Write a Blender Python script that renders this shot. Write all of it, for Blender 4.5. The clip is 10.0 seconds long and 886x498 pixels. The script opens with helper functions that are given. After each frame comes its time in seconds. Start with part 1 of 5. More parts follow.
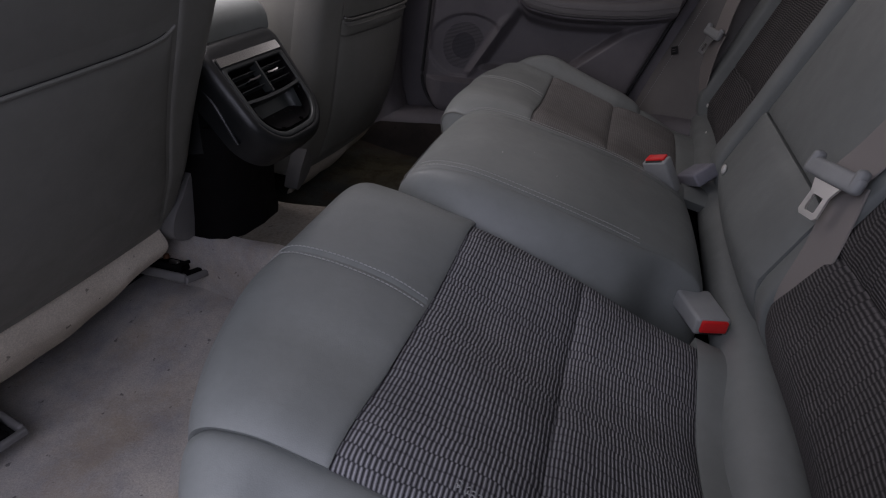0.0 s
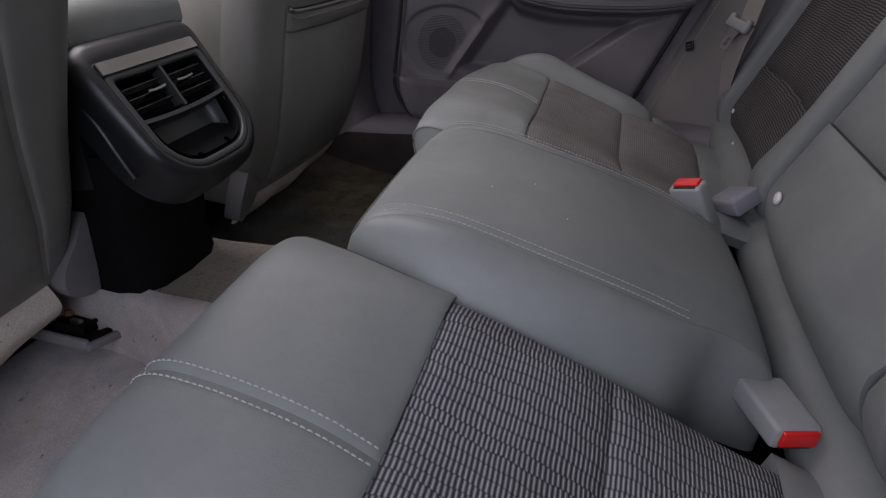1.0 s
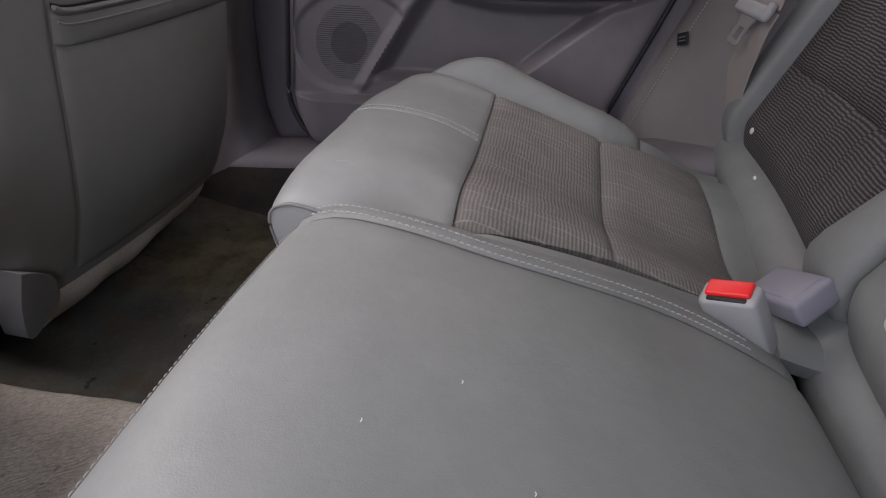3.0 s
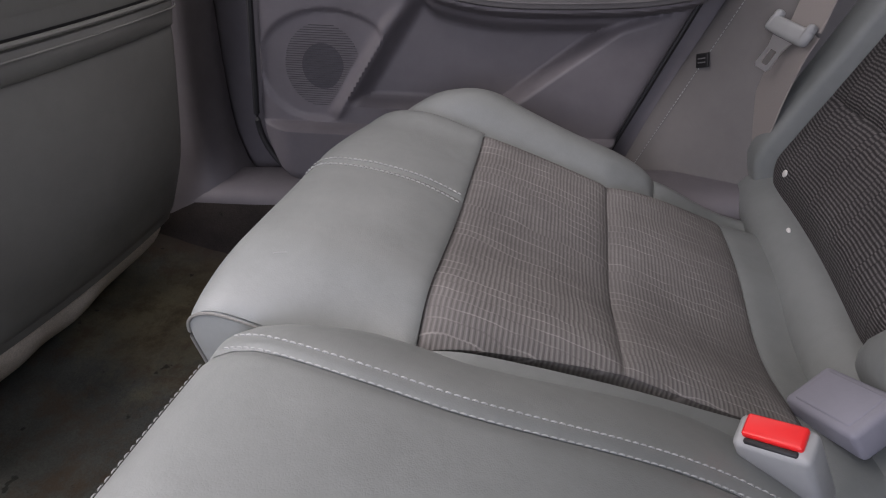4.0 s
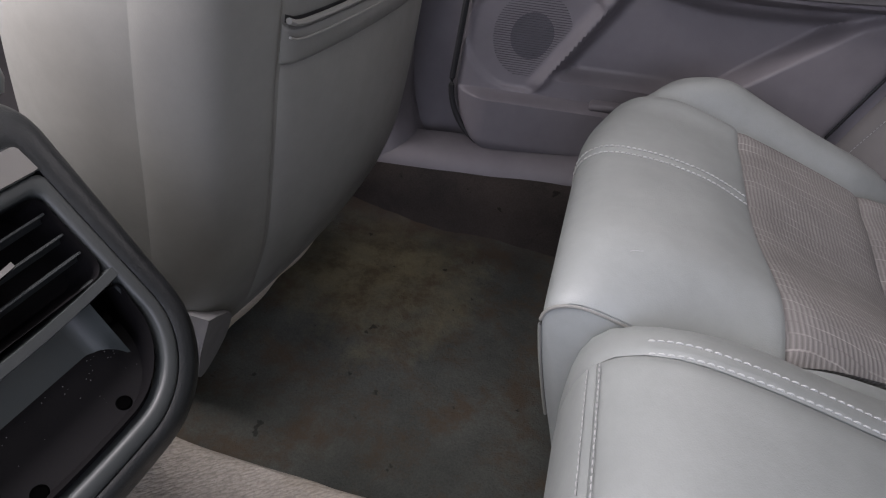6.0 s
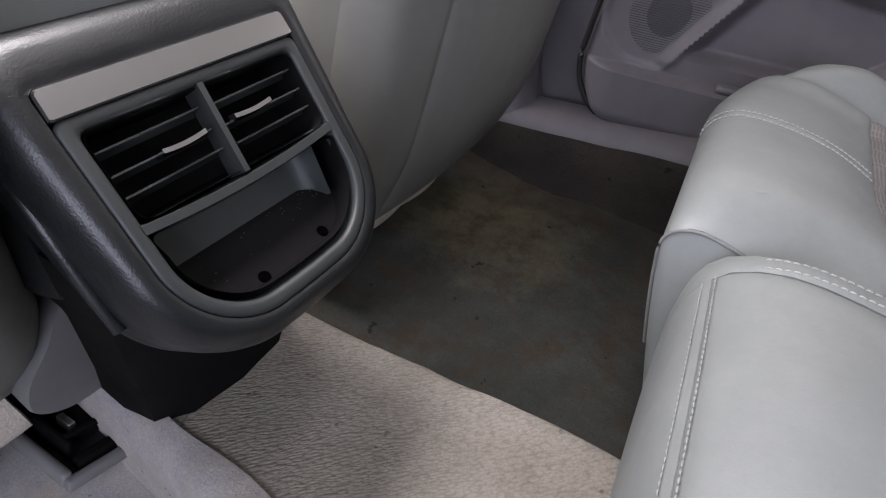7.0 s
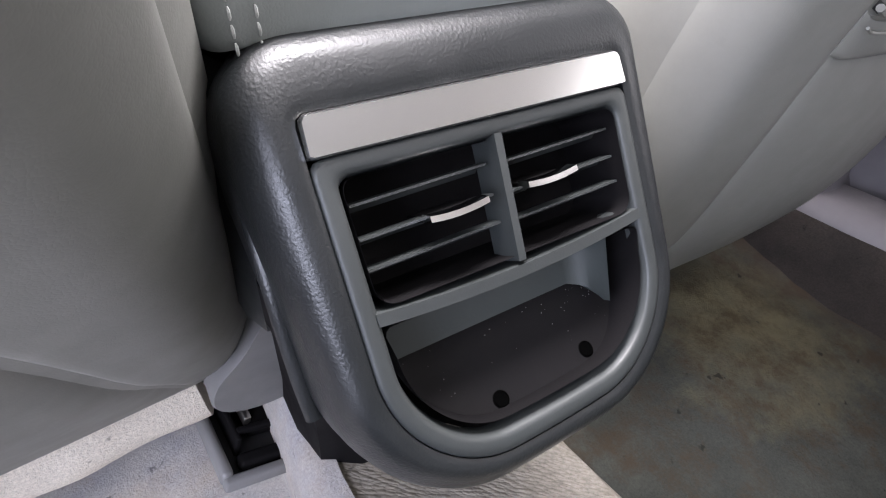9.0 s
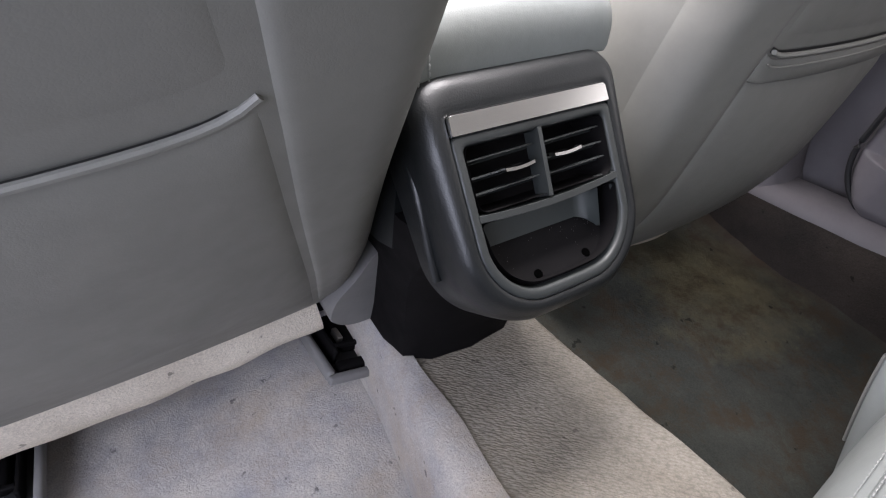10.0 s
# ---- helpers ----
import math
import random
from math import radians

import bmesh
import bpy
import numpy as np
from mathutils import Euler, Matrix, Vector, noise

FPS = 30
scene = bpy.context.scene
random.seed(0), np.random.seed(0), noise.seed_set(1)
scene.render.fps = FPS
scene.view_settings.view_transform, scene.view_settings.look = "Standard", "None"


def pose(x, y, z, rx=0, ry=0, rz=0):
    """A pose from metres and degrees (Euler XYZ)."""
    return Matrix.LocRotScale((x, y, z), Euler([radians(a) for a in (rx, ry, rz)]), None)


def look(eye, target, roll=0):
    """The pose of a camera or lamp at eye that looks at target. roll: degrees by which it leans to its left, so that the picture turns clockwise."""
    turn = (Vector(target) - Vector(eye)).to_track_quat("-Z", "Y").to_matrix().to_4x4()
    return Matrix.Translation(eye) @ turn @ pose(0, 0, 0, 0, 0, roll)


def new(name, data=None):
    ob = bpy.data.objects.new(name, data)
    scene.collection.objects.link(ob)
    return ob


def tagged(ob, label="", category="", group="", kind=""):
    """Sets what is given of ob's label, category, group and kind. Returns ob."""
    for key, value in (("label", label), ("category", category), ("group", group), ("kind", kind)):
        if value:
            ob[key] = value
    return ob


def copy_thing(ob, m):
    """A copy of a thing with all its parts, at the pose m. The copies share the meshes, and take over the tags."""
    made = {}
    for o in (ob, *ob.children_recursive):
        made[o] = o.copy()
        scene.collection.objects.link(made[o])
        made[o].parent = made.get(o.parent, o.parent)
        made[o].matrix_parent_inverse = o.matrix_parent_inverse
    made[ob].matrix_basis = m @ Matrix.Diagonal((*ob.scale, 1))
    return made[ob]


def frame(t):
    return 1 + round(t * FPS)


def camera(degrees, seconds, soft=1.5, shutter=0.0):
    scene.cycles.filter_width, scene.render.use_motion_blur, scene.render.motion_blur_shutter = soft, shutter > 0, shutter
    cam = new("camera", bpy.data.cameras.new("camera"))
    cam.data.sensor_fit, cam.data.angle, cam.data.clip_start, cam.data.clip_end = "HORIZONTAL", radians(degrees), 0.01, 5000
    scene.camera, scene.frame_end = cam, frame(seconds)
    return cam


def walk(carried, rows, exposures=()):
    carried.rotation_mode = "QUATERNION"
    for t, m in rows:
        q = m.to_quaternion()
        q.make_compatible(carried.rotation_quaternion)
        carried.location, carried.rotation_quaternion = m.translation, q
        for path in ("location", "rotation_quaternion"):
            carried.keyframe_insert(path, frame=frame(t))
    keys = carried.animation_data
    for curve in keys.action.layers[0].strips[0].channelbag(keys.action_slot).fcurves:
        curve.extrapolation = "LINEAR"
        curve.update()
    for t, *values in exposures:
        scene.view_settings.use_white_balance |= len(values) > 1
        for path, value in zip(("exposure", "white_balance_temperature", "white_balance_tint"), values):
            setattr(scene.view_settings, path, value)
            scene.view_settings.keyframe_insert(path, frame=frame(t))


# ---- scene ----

# camera and its walk
cam = camera(74.0, 10.0, 1.15)
PATH = [
    (0, (0.1459, -0.8196, 0.6776), (-0.0467, 0.0104, 0.1541), 5.86),
    (0.5, (0.1169, -0.6898, 0.6549), (-0.0587, 0.1417, 0.1278), 5.89),
    (1, (0.1057, -0.5961, 0.6253), (-0.0662, 0.2389, 0.1025), 5.57),
    (1.5, (0.1036, -0.5189, 0.6045), (-0.0515, 0.3172, 0.0783), 5.23),
    (2, (0.0941, -0.4197, 0.5913), (-0.0374, 0.4183, 0.0619), 4.34),
    (2.5, (0.0916, -0.3159, 0.5788), (-0.0208, 0.5265, 0.0518), 4.26),
    (2.7, (0.0865, -0.2811, 0.5749), (-0.0166, 0.5603, 0.0443), 5.20),
    (3.8, (0.1097, -0.1103, 0.5958), (-0.0158, 0.7058, 0.0317), 3.45),
    (4, (0.0959, -0.0907, 0.5957), (-0.0216, 0.7308, 0.0377), 4.17),
    (4.5, (0.0164, -0.0630, 0.5960), (-0.0785, 0.7654, 0.0440), 5.88),
    (5, (-0.0782, -0.0644, 0.5917), (-0.1507, 0.7693, 0.0443), 7.55),
    (5.2, (-0.0961, -0.0753, 0.5882), (-0.1816, 0.7647, 0.0524), 7.15),
    (6.3, (-0.1410, -0.1419, 0.5988), (-0.3139, 0.6057, -0.0425), 9.58),
    (6.5, (-0.1470, -0.1554, 0.5906), (-0.3405, 0.5871, -0.0506), 10.39),
    (7, (-0.1392, -0.2218, 0.5752), (-0.4016, 0.4970, -0.0687), 11.09),
    (7.5, (-0.1337, -0.2510, 0.5764), (-0.5126, 0.4073, -0.0740), 10.93),
    (8, (-0.1571, -0.2356, 0.5834), (-0.6144, 0.3591, -0.0778), 11.25),
    (8.5, (-0.2078, -0.1969, 0.5677), (-0.7064, 0.3538, -0.1017), 11.67),
    (9, (-0.2350, -0.1656, 0.5413), (-0.7471, 0.3680, -0.1318), 11.56),
    (9.5, (-0.2025, -0.1993, 0.5683), (-0.7184, 0.3343, -0.1019), 11.80),
    (10, (-0.1321, -0.3217, 0.6323), (-0.6547, 0.2100, -0.0342), 11.58),
]
EXPOSURES = [(0.0, -1.22, 6400, 23), (0.5, -0.72, 6400, 23), (1.0, -0.50, 6400, 23), (2.0, -0.26, 6500, 23), (2.5, 0.02, 6550, 23), (4.5, 0.58, 6400, 22), (5.0, 0.66, 6400, 22), (6.5, 0.64, 6300, 21), (7.0, 0.70, 6300, 21), (7.5, 0.95, 6300, 21), (8.0, 1.19, 6300, 20), (8.5, 1.58, 6300, 19), (9.0, 1.78, 6250, 19), (9.5, 1.66, 6250, 18), (10.0, 1.05, 6350, 18)]
walk(cam, [(t, look(eye, target, roll)) for t, eye, target, roll in PATH], EXPOSURES)

# ---- world and lights ----
world = bpy.data.worlds.new("sky")
scene.world = world
world.use_nodes = True
wn = world.node_tree
sky = wn.nodes.new("ShaderNodeTexSky")
sky.sky_type = "NISHITA"
sky.sun_disc = False
sky.sun_elevation = radians(42)
sky.sun_rotation = radians(200)
wn.links.new(sky.outputs[0], wn.nodes["Background"].inputs[0])
wn.nodes["Background"].inputs[1].default_value = 0.02


def cabin_light(name, centre, aim, w, h, power, colour):
    """Daylight that falls through an opening of the car; also makes the added roof fills."""
    d = bpy.data.lights.new(name, "AREA")
    d.shape, d.size, d.size_y, d.energy, d.color = "RECTANGLE", w, h, power, colour
    ob = new(name, d)
    ob.matrix_world = look(centre, aim)
    return ob


cabin_light("door_daylight", (-0.04, -1.11, 0.84), (-0.10, -0.1, 0.25), 1.15, 0.70, 15.5, (0.82, 0.88, 1.0))
cabin_light("near_front_window_daylight", (-0.85, -0.80, 0.80), (-0.45, 0.12, 0.42), 0.6, 0.28, 4.0, (1.0, 0.96, 0.92))
cabin_light("far_window_daylight", (-0.05, 0.79, 0.80), (-0.05, 0.0, 0.3), 0.7, 0.28, 0.9, (1.0, 0.96, 0.88))
cabin_light("windscreen_daylight", (-1.25, 0.0, 0.88), (-0.3, 0.0, 0.4), 1.2, 0.45, 13.0, (1.0, 0.97, 0.93))
cabin_light("rear_window_daylight", (0.84, 0.0, 0.90), (-0.35, 0.0, 0.25), 1.1, 0.34, 3.2, (1.0, 0.97, 0.92))
# two added fill lamps under the roof, for the armrest pad and the backrest
cabin_light("sunroof_daylight", (-0.66, 0.0, 0.975), (-1.0, 0.0, 0.42), 0.36, 0.55, 15.0, (1.0, 0.98, 0.94))
cabin_light("sunroof_rear_daylight", (-0.20, 0.05, 0.975), (0.45, 0.15, 0.40), 0.55, 0.26, 1.5, (1.0, 0.98, 0.92))
sun = bpy.data.lights.new("sun", "SUN")
sun.energy, sun.angle, sun.color = 0.5, radians(12), (1.0, 0.96, 0.9)
new("sun", sun).matrix_world = look((-3, -4, 5), (0, 0, 0))


# ---- materials ----
def material(name, base, rough=0.5, metal=0.0, spec=0.5):
    m = bpy.data.materials.new(name)
    m.use_nodes = True
    b = m.node_tree.nodes["Principled BSDF"]
    b.inputs["Base Color"].default_value = (*base, 1)
    b.inputs["Roughness"].default_value = rough
    b.inputs["Metallic"].default_value = metal
    b.inputs["Specular IOR Level"].default_value = spec
    return m


def nodes_of(m):
    return m.node_tree.nodes, m.node_tree.links, m.node_tree.nodes["Principled BSDF"]


def coords(m, scale=(1, 1, 1), turn=(0, 0, 0)):
    n, l, _ = nodes_of(m)
    tc, mp = n.new("ShaderNodeTexCoord"), n.new("ShaderNodeMapping")
    mp.inputs["Scale"].default_value = scale
    mp.inputs["Rotation"].default_value = [radians(a) for a in turn]
    l.new(tc.outputs["Object"], mp.inputs[0])
    return mp.outputs[0]


def noise_tex(m, scale, detail=4, rough=0.6, vec=None):
    n, l, _ = nodes_of(m)
    t = n.new("ShaderNodeTexNoise")
    t.inputs["Scale"].default_value, t.inputs["Detail"].default_value, t.inputs["Roughness"].default_value = scale, detail, rough
    l.new(vec if vec is not None else coords(m), t.inputs["Vector"])
    return t.outputs["Fac"]


def ramp(m, fac, stops):
    n, l, _ = nodes_of(m)
    r = n.new("ShaderNodeValToRGB")
    while len(r.color_ramp.elements) < len(stops):
        r.color_ramp.elements.new(0.5)
    for e, (p, c) in zip(r.color_ramp.elements, stops):
        e.position, e.color = p, (*c, 1) if len(c) == 3 else c
    l.new(fac, r.inputs[0])
    return r.outputs[0]


def mix(m, fac, a, b, how="MIX"):
    n, l, _ = nodes_of(m)
    x = n.new("ShaderNodeMix")
    x.data_type, x.blend_type = "RGBA", how
    for sock, v in ((x.inputs[0], fac), (x.inputs[6], a), (x.inputs[7], b)):
        if isinstance(v, (int, float)):
            sock.default_value = v
        elif isinstance(v, tuple):
            sock.default_value = (*v, 1)
        else:
            l.new(v, sock)
    return x.outputs[2]


def calc(m, how, a, b=0.0, c=0.0):
    n, l, _ = nodes_of(m)
    x = n.new("ShaderNodeMath")
    x.operation = how
    for sock, v in zip(x.inputs, (a, b, c)):
        if isinstance(v, (int, float)):
            sock.default_value = v
        else:
            l.new(v, sock)
    return x.outputs[0]


def bump(m, height, strength, distance, before=None):
    n, l, b = nodes_of(m)
    x = n.new("ShaderNodeBump")
    x.inputs["Strength"].default_value, x.inputs["Distance"].default_value = strength, distance
    l.new(height, x.inputs["Height"])
    if before is not None:
        l.new(before, x.inputs["Normal"])
    l.new(x.outputs[0], b.inputs["Normal"])
    return x.outputs[0]


def set_in(m, name, sock):
    _, l, b = nodes_of(m)
    l.new(sock, b.inputs[name])


def leather(name, base, rough=0.50, grain=1.0):
    m = material(name, base, rough)
    n, l, _ = nodes_of(m)
    v = n.new("ShaderNodeTexVoronoi")
    v.feature = "DISTANCE_TO_EDGE"
    v.inputs["Scale"].default_value = 620
    l.new(coords(m), v.inputs["Vector"])
    soft = noise_tex(m, 26, 5)
    tint = ramp(m, noise_tex(m, 7, 3), [(0.3, tuple(0.90 * c for c in base)), (0.7, tuple(1.08 * c for c in base))])
    dirt = ramp(m, noise_tex(m, 60, 8, 0.75), [(0.35, (0.94, 0.94, 0.94)), (0.6, (1, 1, 1))])
    set_in(m, "Base Color", mix(m, 1.0, tint, dirt, "MULTIPLY"))
    set_in(m, "Roughness", ramp(m, soft, [(0.3, (rough - 0.06,) * 3), (0.7, (rough + 0.08,) * 3)]))
    first = bump(m, ramp(m, v.outputs["Distance"], [(0.0, (0, 0, 0)), (0.25, (1, 1, 1))]), 0.10 * grain, 0.0006)
    bump(m, noise_tex(m, 22, 4), 0.22 * grain, 0.004, first)
    return m


def ribbed(name, dark, light, axis=0, lines=0.0):
    """A woven cloth of raised ribs along y, broken by wavy cross bands. axis: the one across the ribs (0 x, 2 z); lines: how pale the band edges are worn."""
    m = material(name, dark, 0.85, 0, 0.25)
    n, l, _ = nodes_of(m)
    sep = n.new("ShaderNodeSeparateXYZ")
    l.new(coords(m), sep.inputs[0])
    wav = calc(m, "ADD", calc(m, "MULTIPLY", noise_tex(m, 7, 2), 2.6), calc(m, "MULTIPLY", noise_tex(m, 45, 1), 0.5))
    y = calc(m, "ADD", calc(m, "MULTIPLY", sep.outputs[1], 1 / 0.0105), wav)
    jog = n.new("ShaderNodeTexWhiteNoise")
    jog.noise_dimensions = "1D"
    l.new(calc(m, "FLOOR", y), jog.inputs["W"])
    x = calc(m, "ADD", calc(m, "MULTIPLY", sep.outputs[axis], 1 / 0.0037), calc(m, "ADD", calc(m, "MULTIPLY", noise_tex(m, 20, 1), 0.8), calc(m, "MULTIPLY", jog.outputs["Value"], 0.45)))
    rib = calc(m, "MULTIPLY", calc(m, "PINGPONG", x, 0.5), 2.0)
    band = calc(m, "MULTIPLY", calc(m, "PINGPONG", y, 0.5), 2.0)
    edge = calc(m, "MINIMUM", calc(m, "MULTIPLY", band, 4.0), 1.0)
    h = calc(m, "MULTIPLY", rib, calc(m, "ADD", calc(m, "MULTIPLY", edge, 0.45), 0.55))
    fine = noise_tex(m, 1100, 2)
    tone = calc(m, "ADD", calc(m, "MULTIPLY", h, 0.9), calc(m, "MULTIPLY", calc(m, "SUBTRACT", fine, 0.5), 0.5))
    lit = ramp(m, tone, [(0.22, dark), (0.5, tuple(0.55 * a + 0.45 * b for a, b in zip(dark, light))), (0.9, light)])
    if lines:
        gap = ramp(m, noise_tex(m, 60, 2, 0.5, coords(m, (0.25, 1, 1))), [(0.42, (0, 0, 0)), (0.58, (lines,) * 3)])
        thin = ramp(m, band, [(0.05, (1, 1, 1)), (0.16, (0, 0, 0))])
        lit = mix(m, mix(m, 1.0, thin, gap, "MULTIPLY"), lit, tuple(min(1, 1.9 * c) for c in light))
    set_in(m, "Base Color", mix(m, 1.0, lit, ramp(m, noise_tex(m, 9, 4, 0.6), [(0.3, (0.80, 0.80, 0.80)), (0.7, (1.12, 1.12, 1.12))]), "MULTIPLY"))
    bump(m, h, 0.8 if not lines else 0.35, 0.0013)
    return m


def carpet_mat(name, a, b, stain_or_lit=None, worn=0.5, loops=False, lit_spot=None):
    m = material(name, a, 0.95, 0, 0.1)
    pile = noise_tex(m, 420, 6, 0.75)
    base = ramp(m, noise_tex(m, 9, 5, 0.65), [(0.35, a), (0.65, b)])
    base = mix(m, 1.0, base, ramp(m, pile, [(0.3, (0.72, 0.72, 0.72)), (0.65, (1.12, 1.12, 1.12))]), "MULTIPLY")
    if lit_spot:
        # a yellow-brown stain round one place, doubling as the floor's painted lit patch
        n, l, _ = nodes_of(m)
        off = n.new("ShaderNodeVectorMath")
        off.operation = "DISTANCE"
        l.new(coords(m), off.inputs[0])
        off.inputs[1].default_value = lit_spot
        ragged = calc(m, "ADD", calc(m, "MULTIPLY", off.outputs["Value"], 3.0), calc(m, "MULTIPLY", noise_tex(m, 11, 8, 0.75), 0.9))
        base = mix(m, ramp(m, ragged, [(0.50, (worn,) * 3), (1.35, (0, 0, 0))]), base, stain_or_lit)
        brown = ramp(m, noise_tex(m, 17, 7, 0.75), [(0.47, (0, 0, 0)), (0.62, (0.7, 0.7, 0.7))])
        base = mix(m, brown, base, (0.052, 0.036, 0.022))
        far = n.new("ShaderNodeVectorMath")
        far.operation = "DISTANCE"
        l.new(coords(m, (0.4, 1, 1)), far.inputs[0])
        far.inputs[1].default_value = (-0.15, 0.68, 0.06)
        mud = calc(m, "ADD", calc(m, "MULTIPLY", far.outputs["Value"], 4.0), calc(m, "MULTIPLY", noise_tex(m, 9, 7, 0.7), 0.8))
        base = mix(m, ramp(m, mud, [(0.60, (0.8, 0.8, 0.8)), (1.40, (0, 0, 0))]), base, (0.050, 0.036, 0.027))
    elif stain_or_lit:
        base = mix(m, ramp(m, noise_tex(m, 6.5, 6, 0.7), [(0.48, (0, 0, 0)), (0.66, (worn,) * 3)]), base, stain_or_lit)
    specks = ramp(m, noise_tex(m, 55, 3, 0.5), [(0.69, (0, 0, 0)), (0.73, (0.7, 0.7, 0.7))])
    base = mix(m, specks, base, tuple(0.25 * c for c in a))
    if loops:
        # rows of small oblong loops
        n, l, _ = nodes_of(m)
        v = n.new("ShaderNodeTexVoronoi")
        v.inputs["Scale"].default_value = 420
        rows = n.new("ShaderNodeMapping")
        rows.inputs["Scale"].default_value = (0.36, 1.0, 1.0)
        l.new(coords(m, (1, 1, 1), (0, 0, -40)), rows.inputs[0])
        l.new(rows.outputs[0], v.inputs["Vector"])
        pile = calc(m, "SUBTRACT", 1.0, v.outputs["Distance"])
        base = mix(m, 1.0, base, ramp(m, pile, [(0.2, (0.82, 0.82, 0.82)), (0.60, (1.04, 1.04, 1.04))]), "MULTIPLY")
    set_in(m, "Base Color", base)
    first = bump(m, pile, 0.45 if loops else 0.8, 0.003)
    bump(m, noise_tex(m, 30, 4), 0.5, 0.006, first)
    return m


def plastic(name, base, rough=0.5, grain=0.4, scale=700):
    m = material(name, base, rough)
    set_in(m, "Base Color", ramp(m, noise_tex(m, 14, 5), [(0.3, tuple(0.88 * c for c in base)), (0.7, tuple(1.1 * c for c in base))]))
    set_in(m, "Roughness", ramp(m, noise_tex(m, 40, 6), [(0.3, (rough - 0.05,) * 3), (0.7, (rough + 0.1,) * 3)]))
    bump(m, noise_tex(m, scale, 2, 0.45), grain, 0.0004)
    return m


LEATHER = leather("grey_leather", (0.206, 0.221, 0.215))
LEATHER_BACK = leather("seat_back_leather", (0.165, 0.165, 0.152), 0.52, 0.55)
LEATHER_DOOR = leather("door_leather", (0.125, 0.120, 0.121), 0.5, 0.6)
LEATHER_SIDE = leather("side_bolster_leather", (0.150, 0.143, 0.138), 0.55, 0.6)
CLOTH = ribbed("ribbed_cloth", (0.042, 0.042, 0.047), (0.37, 0.37, 0.39))
CLOTH_WORN = ribbed("worn_ribbed_cloth", (0.142, 0.134, 0.128), (0.212, 0.204, 0.196), 0, 0.5)
CLOTH_BACK = ribbed("ribbed_back_cloth", (0.036, 0.034, 0.035), (0.17, 0.16, 0.16), 2)
THREAD = material("pale_thread", (0.35, 0.36, 0.35), 0.7)
THREAD_GREY = material("grey_thread", (0.28, 0.285, 0.28), 0.7)
LIT_SPOT = (-0.33, 0.46, 0.0)
CARPET = carpet_mat("tunnel_carpet", (0.188, 0.170, 0.144), (0.246, 0.227, 0.196), (0.185, 0.155, 0.115), 0.35, True)
CARPET_NEAR = carpet_mat("near_carpet", (0.37, 0.36, 0.37), (0.56, 0.52, 0.47), (0.40, 0.31, 0.22), 0.5)
# base darkened for the bench's shade; the pale spot paints the lit floor middle
CARPET_FAR = carpet_mat("stained_shaded_carpet", (0.036, 0.039, 0.036), (0.062, 0.065, 0.058), (0.150, 0.131, 0.074), 0.9, False, LIT_SPOT)
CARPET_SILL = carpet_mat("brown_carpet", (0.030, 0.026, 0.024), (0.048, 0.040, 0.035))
FLAP = carpet_mat("pale_felt", (0.60, 0.545, 0.465), (0.72, 0.66, 0.57))
BLACK = plastic("console_plastic", (0.0070, 0.0082, 0.0090), 0.37, 0.45, 800)
BEZEL = plastic("bezel_plastic", (0.020, 0.023, 0.023), 0.50, 0.12, 1100)
DARK = plastic("dark_plastic", (0.0048, 0.0044, 0.0048), 0.65, 0.2)
GREEN_GREY = plastic("cubby_plastic", (0.031, 0.036, 0.035), 0.45, 0.15)
nodes_of(DARK)[2].inputs["Specular IOR Level"].default_value = 0.08
nodes_of(BLACK)[2].inputs["Specular IOR Level"].default_value = 0.45
HOLE = material("hole_shade_black", (0.001, 0.001, 0.001), 0.9, 0, 0.0)
SATIN = material("satin_metal", (0.66, 0.66, 0.655), 0.22, 1.0)
CHROME = material("chrome", (0.85, 0.85, 0.86), 0.08, 1.0)
STEEL = material("worn_steel", (0.42, 0.40, 0.38), 0.38, 1.0)
TRIM = plastic("door_trim", (0.132, 0.123, 0.132), 0.55, 0.35, 560)
TRIM_DARK = plastic("speaker_trim", (0.062, 0.060, 0.068), 0.6, 0.35, 560)
GREY_PLASTIC = plastic("buckle_grey", (0.30, 0.31, 0.31), 0.5, 0.2)
GREY_BLUE = plastic("buckle_blue_grey", (0.215, 0.215, 0.25), 0.5, 0.2)
GREY_MID = plastic("rail_cover_grey", (0.15, 0.148, 0.148), 0.5, 0.25)
RED = material("buckle_red", (0.75, 0.02, 0.02), 0.35)
WEB = material("belt_webbing", (0.27, 0.247, 0.232), 0.75)
TONGUE = material("brushed_steel", (0.80, 0.80, 0.79), 0.30, 0.85)
bump(WEB, noise_tex(WEB, 500, 2, 0.5, coords(WEB, (1, 6, 6))), 0.5, 0.001)
HEADLINER = plastic("headliner", (0.60, 0.58, 0.55), 0.9, 0.3)
RUST = plastic("rust", (0.22, 0.10, 0.05), 0.8)
RUBBER = material("seal_rubber", (0.012, 0.012, 0.013), 0.6)
POPPER = material("white_plastic", (0.72, 0.71, 0.68), 0.4)
GROUND = plastic("concrete", (0.30, 0.29, 0.28), 0.9, 0.6, 60)


# ---- building helpers ----
def thing(name, label, category, group="", kind=""):
    return tagged(new(name), label, category, group, kind)


